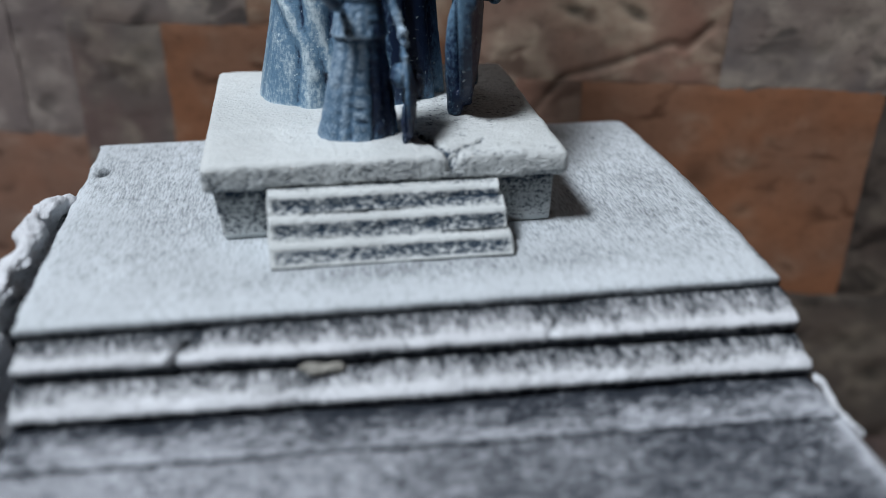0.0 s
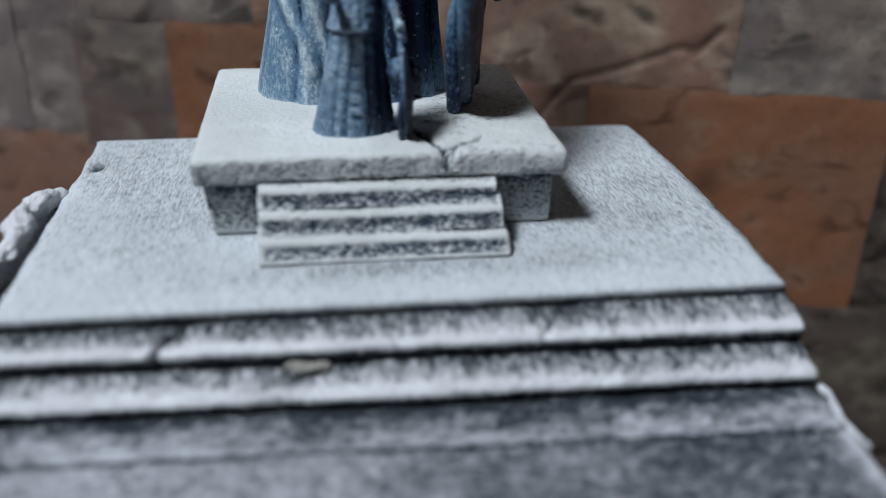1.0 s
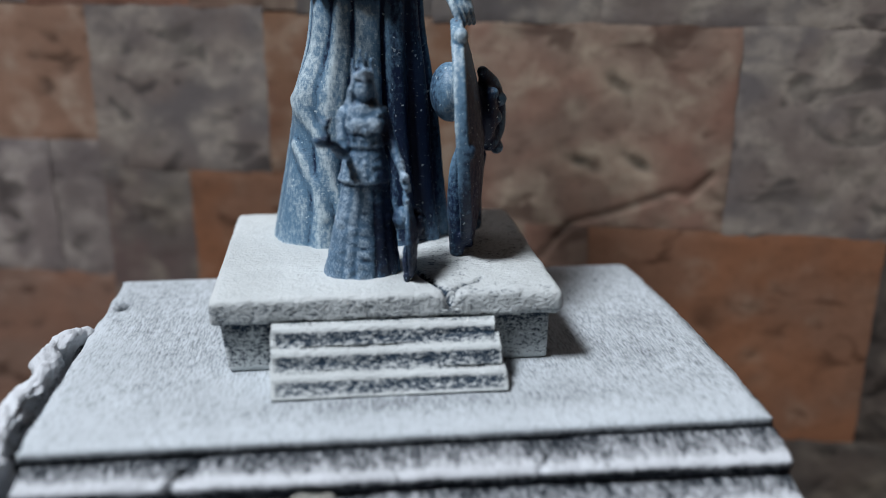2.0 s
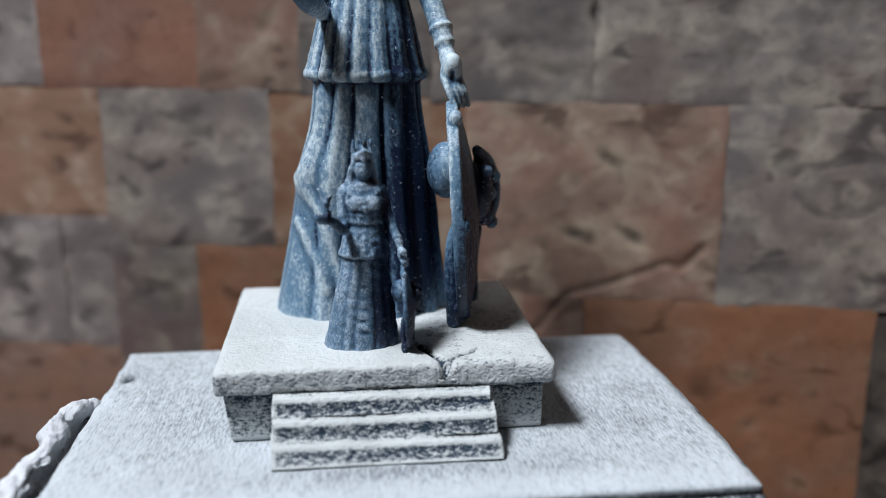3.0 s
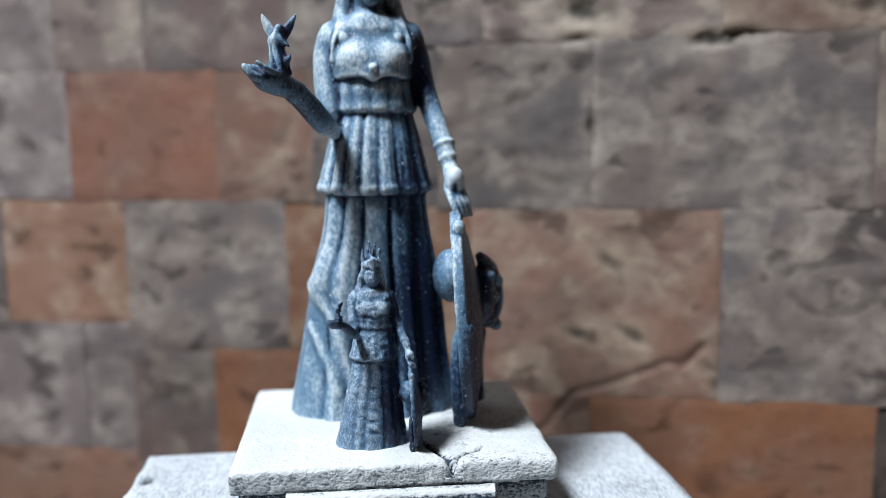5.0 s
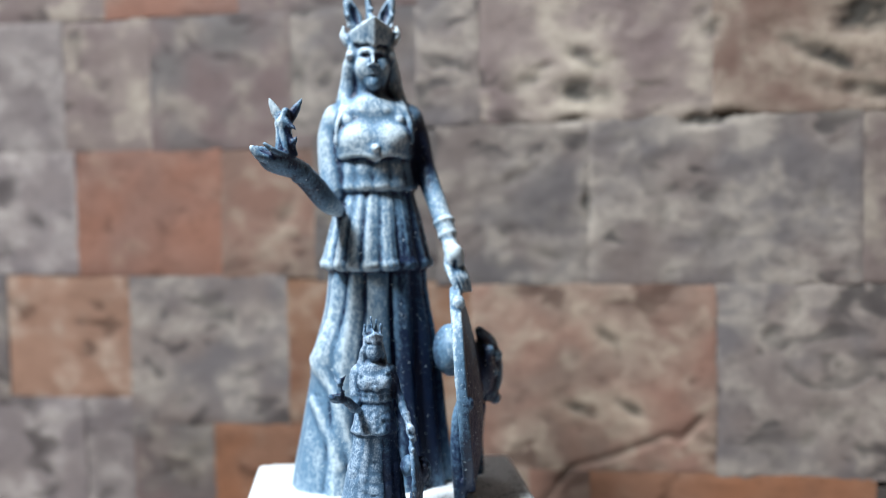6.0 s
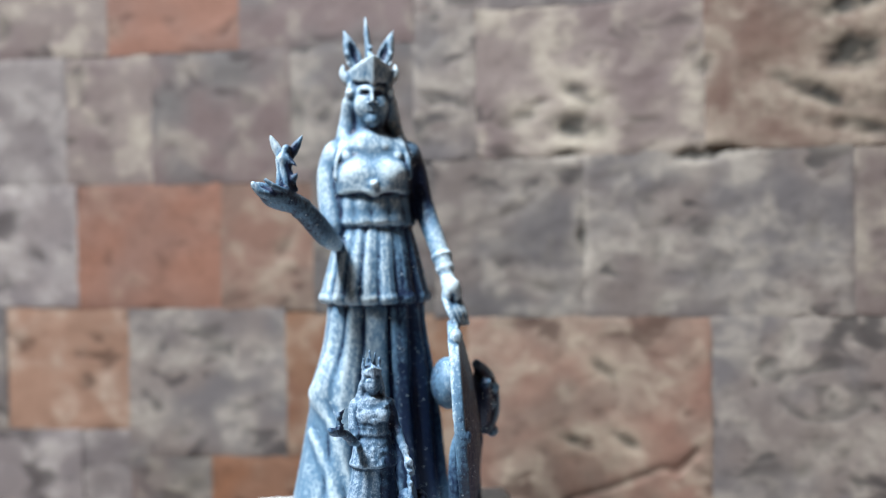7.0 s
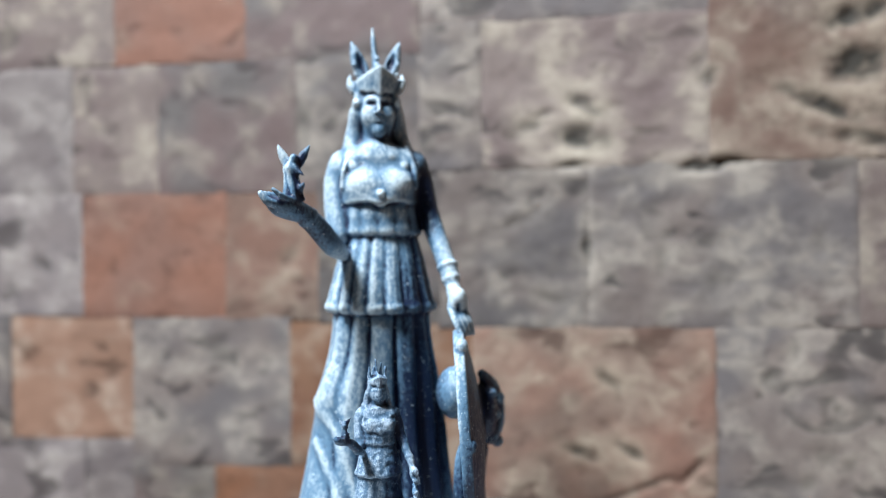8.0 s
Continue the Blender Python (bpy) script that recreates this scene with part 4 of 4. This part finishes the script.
def statue(clay, rounds, mat, m, label, rough, seed, thick, rub=1.0):
    """One mesh from the clay, drybrushed thicker on ridges than in grooves, with patches of painted shade."""
    co, quads = clay.skin()
    ends = np.concatenate([quads[:, [k, (k + 1) % 4]] for k in range(4)])
    count = np.bincount(ends.ravel(), minlength=len(co))[:, None].clip(1)

    def relaxed(p):
        total = np.zeros_like(p)
        np.add.at(total, ends[:, 0], p[ends[:, 1]])
        np.add.at(total, ends[:, 1], p[ends[:, 0]])
        return total / count

    for _ in range(2):
        co = 0.5 * co + 0.5 * relaxed(co)
    cross = np.cross(co[quads[:, 2]] - co[quads[:, 0]], co[quads[:, 3]] - co[quads[:, 1]])
    nor = np.zeros_like(co)
    for k in range(4):
        np.add.at(nor, quads[:, k], cross)
    nor /= np.linalg.norm(nor, axis=1, keepdims=True).clip(1e-9)
    smooth = co
    for _ in range(rounds):
        smooth = relaxed(smooth)
    ridge = ((co - smooth) * nor).sum(1)
    smooth = co
    for _ in range(4):
        smooth = relaxed(smooth)
    fine = ((co - smooth) * nor).sum(1)
    coat = thick + 0.004 * (co[:, 2] - 5) + rub * (np.clip(ridge * 9.5, -0.33, 0.10) + np.clip(fine * 16.0, -0.12, 0.09))
    for at, size, less in COAT_SHADING:
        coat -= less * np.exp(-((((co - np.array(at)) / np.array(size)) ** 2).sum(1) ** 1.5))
    coat += [0.05 * fbm(p, 0.7, seed + 3) + 0.07 * fbm(p, 2.4, seed + 5) for p in co]
    co = co + nor * np.array([rough * fbm(p, 3.2, seed) for p in co])[:, None]
    me = bpy.data.meshes.new("statue")
    me.from_pydata((co * CM).tolist(), [], quads.tolist())
    me.attributes.new("worn", "FLOAT", "POINT").data.foreach_set("value", np.clip(coat, 0, 1).astype(np.float32))
    me.polygons.foreach_set("use_smooth", [True] * len(me.polygons))
    me.materials.append(mat)
    ob = new("statue", me)
    ob.matrix_world = Matrix.Translation((0, 0, TOP)) @ m
    return tagged(ob, label, "statue")


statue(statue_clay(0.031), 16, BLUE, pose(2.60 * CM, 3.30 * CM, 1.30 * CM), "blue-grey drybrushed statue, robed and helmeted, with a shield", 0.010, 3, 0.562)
statue(statue_clay(0.070, True), 5, DARK, pose(2.48 * CM, 1.12 * CM, 1.29 * CM, 0, 0, 5) @ Matrix.Diagonal((0.395, 0.385, 0.365, 1)), "small dark statuette of the same helmeted form, before the large statue", 0.08, 8, 0.555, 0.55)


# ---- the wall's stone tiles ----
# x from, x to, z from, z to, kind
TILE_PLAN = [
    (-10.20, -4.27, 12.15, 16.0, "beige"), (-4.22, -0.64, 12.15, 16.0, "russet"), (-0.58, 3.90, 12.10, 16.0, "mauve"), (3.96, 10.95, 12.85, 16.0, "grey"), (11.02, 17.00, 13.15, 16.0, "mauve"),
    (-10.20, -5.48, 8.68, 12.08, "pale"), (-5.42, -3.04, 8.65, 12.05, "beige"), (-2.98, 0.70, 8.60, 12.05, "mauve"), (0.76, 3.92, 8.90, 12.05, "grey"), (3.98, 5.46, 9.02, 12.78, "grey"), (5.52, 10.95, 9.03, 12.78, "beige"), (11.02, 16.80, 9.10, 13.08, "umber"), (16.86, 22.00, 9.10, 13.08, "grey"),
    (-10.20, -5.23, 5.34, 8.60, "pale"), (-5.17, -1.23, 5.28, 8.55, "russet"), (-1.17, 1.26, 5.22, 8.52, "rose"), (1.32, 4.36, 5.12, 8.86, "mauve"), (0.76, 1.26, 8.58, 8.84, "mauve"), (4.42, 8.02, 4.98, 8.96, "grey"), (8.10, 14.27, 4.98, 9.02, "grey"), (14.34, 20.00, 5.00, 9.03, "beige"),
    (-12.50, -7.35, 1.92, 5.30, "grey"), (-7.28, -3.83, 1.95, 5.24, "amber"), (-3.77, 0.44, 1.30, 5.20, "grey"), (0.52, 5.15, 0.32, 5.05, "tan"), (5.22, 11.00, 0.28, 4.91, "rose"), (11.08, 15.60, 0.20, 4.91, "grey"), (15.68, 20.00, 0.05, 4.92, "beige"),
    (-12.50, -5.22, -1.60, 1.85, "pale"), (-5.16, -3.83, -1.66, 1.88, "pale"), (-3.77, -1.58, -2.52, 1.22, "mauve"), (-1.52, 2.45, -2.50, 1.22, "orange"), (2.52, 6.55, -4.05, 0.24, "rose"), (6.62, 8.00, -4.05, 0.20, "rose"), (8.08, 14.58, -5.10, 0.20, "orange"), (14.66, 20.00, -5.05, -0.02, "dark"),
    (-12.50, -3.62, -6.00, -1.66, "clay"), (-3.60, 2.45, -6.00, -2.58, "dark"), (2.52, 8.00, -9.40, -4.12, "mauve"), (8.08, 13.20, -9.45, -5.18, "dark"), (13.28, 20.00, -9.45, -5.14, "dark"),
    (-12.50, -3.65, -14.0, -6.08, "grey"), (-3.58, 2.45, -14.0, -6.08, "tan"), (2.52, 9.50, -14.0, -9.48, "grey"), (9.58, 20.00, -14.0, -9.52, "mauve"),
]
# hollows: x, z, half width, half height, turn in degrees, depth
PITS = [
    (7.98, 9.72, 0.62, 0.30, -10, 0.95), (8.05, 10.55, 0.52, 0.19, -28, 0.9), (6.7, 10.05, 0.30, 0.16, 5, 0.5), (7.75, 9.06, 0.40, 0.10, 5, 0.7), (14.31, 11.30, 0.70, 0.44, 10, 0.95), (14.30, 12.50, 0.75, 0.27, 15, 0.95), (13.45, 10.42, 0.95, 0.22, -25, 0.85), (10.98, 8.98, 0.75, 0.16, 5, 0.95), (14.3, 9.55, 1.0, 0.20, -10, 0.7), (10.95, 11.15, 0.25, 0.32, -20, 0.5),
    (8.06, 6.95, 0.14, 0.45, 0, 0.7), (8.50, 3.64, 0.42, 0.16, -45, 0.6), (7.86, 1.76, 0.45, 0.15, -20, 0.6), (9.02, 1.85, 0.40, 0.15, -35, 0.6), (9.83, 6.64, 0.22, 0.45, 0, 0.3), (0.97, 10.29, 0.20, 0.50, 5, 0.4), (0.55, 6.90, 0.18, 0.40, -30, 0.4), (-2.30, 1.85, 0.35, 0.12, 20, 0.3),
    (7.0, 10.37, 0.30, 0.10, 10, 0.4), (13.49, 7.01, 0.20, 0.30, 0, 0.3), (12.82, 4.45, 0.14, 0.35, 0, 0.4), (13.56, 1.88, 0.30, 0.35, 0, 0.4), (10.75, 11.5, 0.18, 0.28, -30, 0.4), (12.04, -2.84, 0.16, 0.12, 0, 0.5), (-2.09, 0.39, 0.32, 0.26, 0, 0.4), (13.9, 2.9, 0.4, 0.12, -40, 0.4), (12.2, 3.7, 0.22, 0.12, 30, 0.4),
    (13.08, 1.14, 0.18, 0.18, 0, 0.5), (14.04, 1.61, 0.16, 0.22, 0, 0.5), (15.31, -6.53, 0.5, 0.3, 0, 0.5), (16.06, -7.38, 0.4, 0.4, 0, 0.5), (6.2, 7.6, 0.35, 0.12, 30, 0.3), (7.1, 5.7, 0.5, 0.14, -15, 0.3), (11.2, 6.1, 0.5, 0.3, 20, 0.25),
]
CLEFT = [(6.7, -0.75), (7.0, -0.51), (7.36, -0.01), (7.66, 0.34), (8.39, 0.57), (9.0, 0.79), (9.47, 1.01), (9.94, 1.19), (10.22, 1.07), (10.46, 1.36), (10.7, 1.62)]
STRETCH = 1 / math.cos(radians(14.57))


def stone_tile(x0, x1, z0, z1, kind, seed):
    """One rough, chamfered tile, its hollows pressed in and coloured darker."""
    fine = 0.09 if (kind == "rose" and x0 > 5 and 0.1 < z1 < 5) or (3.5 < x0 < 16 and z0 > 4.5 and z1 < 13.5) else 0.15
    x0, x1, z0, z1 = x0 - 0.046, x1 + 0.046, z0 - 0.046, z1 + 0.046
    nu, nv = max(6, int((x1 - x0) / fine)), max(6, int((z1 - z0) / fine))
    holes = [p for p in PITS if x0 - 0.5 < p[0] < x1 + 0.5 and z0 - 0.5 < p[1] < z1 + 0.5]
    if x0 > 3.5 or kind in ("grey", "beige"):
        dice = random.Random(int(seed * 7))
        for _ in range(int((x1 - x0) * (z1 - z0) * 0.28)):
            holes.append((dice.uniform(x0, x1), dice.uniform(z0, z1), dice.uniform(0.12, 0.35), dice.uniform(0.08, 0.20), dice.uniform(-60, 60), dice.uniform(0.07, 0.20)))
    cleft = any(x0 < a < x1 and z0 < b < z1 for a, b in CLEFT)
    bm = bmesh.new()
    lay, ring = bm.verts.layers.float.new("pit"), bm.verts.layers.float.new("crust")
    grid = []
    proud = 0.22 + 0.025 * (noise.noise(Vector((seed * 1.7, 3.1, 0.4))) + 0.5)
    for j in range(nv + 1):
        row = []
        for k in range(nu + 1):
            x, z = x0 + (x1 - x0) * k / nu, z0 + (z1 - z0) * j / nv
            p = (x, seed * 3.0, z)
            d = proud + 0.045 * fbm(p, 0.35, seed) + 0.03 * abs(fbm(p, 1.1, seed + 2)) + 0.012 * fbm(p, 3.6, seed + 7)
            dark = pale = 0.0
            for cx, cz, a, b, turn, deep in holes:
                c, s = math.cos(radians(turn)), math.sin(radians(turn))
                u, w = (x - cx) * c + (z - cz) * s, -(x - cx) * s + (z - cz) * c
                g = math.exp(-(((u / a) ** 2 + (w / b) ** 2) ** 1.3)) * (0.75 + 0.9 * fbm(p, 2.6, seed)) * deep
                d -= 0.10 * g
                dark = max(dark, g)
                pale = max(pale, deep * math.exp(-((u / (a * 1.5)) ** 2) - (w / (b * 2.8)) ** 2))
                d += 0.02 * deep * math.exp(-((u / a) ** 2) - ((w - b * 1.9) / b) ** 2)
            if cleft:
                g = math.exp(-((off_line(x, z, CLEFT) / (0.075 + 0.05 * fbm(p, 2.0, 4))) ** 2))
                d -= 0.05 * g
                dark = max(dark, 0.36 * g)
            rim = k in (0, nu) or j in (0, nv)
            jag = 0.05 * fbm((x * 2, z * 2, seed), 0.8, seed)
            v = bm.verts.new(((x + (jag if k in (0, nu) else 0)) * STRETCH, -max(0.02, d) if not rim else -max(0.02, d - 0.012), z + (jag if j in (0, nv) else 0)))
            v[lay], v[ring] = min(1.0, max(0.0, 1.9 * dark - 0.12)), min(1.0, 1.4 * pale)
            row.append(v)
        grid.append(row)
    for a, b in zip(grid, grid[1:]):
        for k in range(nu):
            bm.faces.new((a[k], a[k + 1], b[k + 1], b[k]))
    edge = [grid[0][k] for k in range(nu + 1)] + [grid[j][nu] for j in range(1, nv + 1)] + [grid[nv][k] for k in range(nu - 1, -1, -1)] + [grid[j][0] for j in range(nv - 1, 0, -1)]
    back = [bm.verts.new((v.co.x, 0.05, v.co.z)) for v in edge]
    edge = [bm.verts.new(v.co) for v in edge]
    for k in range(len(edge)):
        q = (k + 1) % len(edge)
        bm.faces.new((edge[q], edge[k], back[k], back[q]))
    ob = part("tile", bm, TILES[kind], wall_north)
    ob.location = (0, 0, TOP)
    return ob


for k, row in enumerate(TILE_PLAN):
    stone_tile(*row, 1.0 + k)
# plainer courses beyond, up to the ceiling and along the wall
rnd = random.Random(5)
kinds = list(TILES)
for z0, z1, x0, x1 in ((16.1, 21.0, -40, 60), (21.1, 25.5, -40, 60), (11.0, 16.0, -40, -10.3), (5.4, 10.9, -40, -10.3), (0.0, 5.3, -40, -12.6), (-6.0, -0.1, -40, -12.6), (-14.0, -6.1, -40, -12.6), (9.2, 16.0, 22.1, 60), (2.0, 9.1, 22.1, 60), (-5.0, 1.9, 22.1, 60), (-14, -5.1, 22.1, 60)):
    x = x0
    while x < x1 - 0.5:
        w = min(rnd.uniform(4.0, 8.0), x1 - x)
        bm = bmesh.new()
        block(bm, (x * STRETCH, -0.3 - 0.15 * rnd.random(), z0), ((x + w - 0.08) * STRETCH, 0.05, z1), (2, 1, 2))
        part("tile", bm, TILES[rnd.choice(kinds)], wall_north, "", False).location = (0, 0, TOP)
        x += w
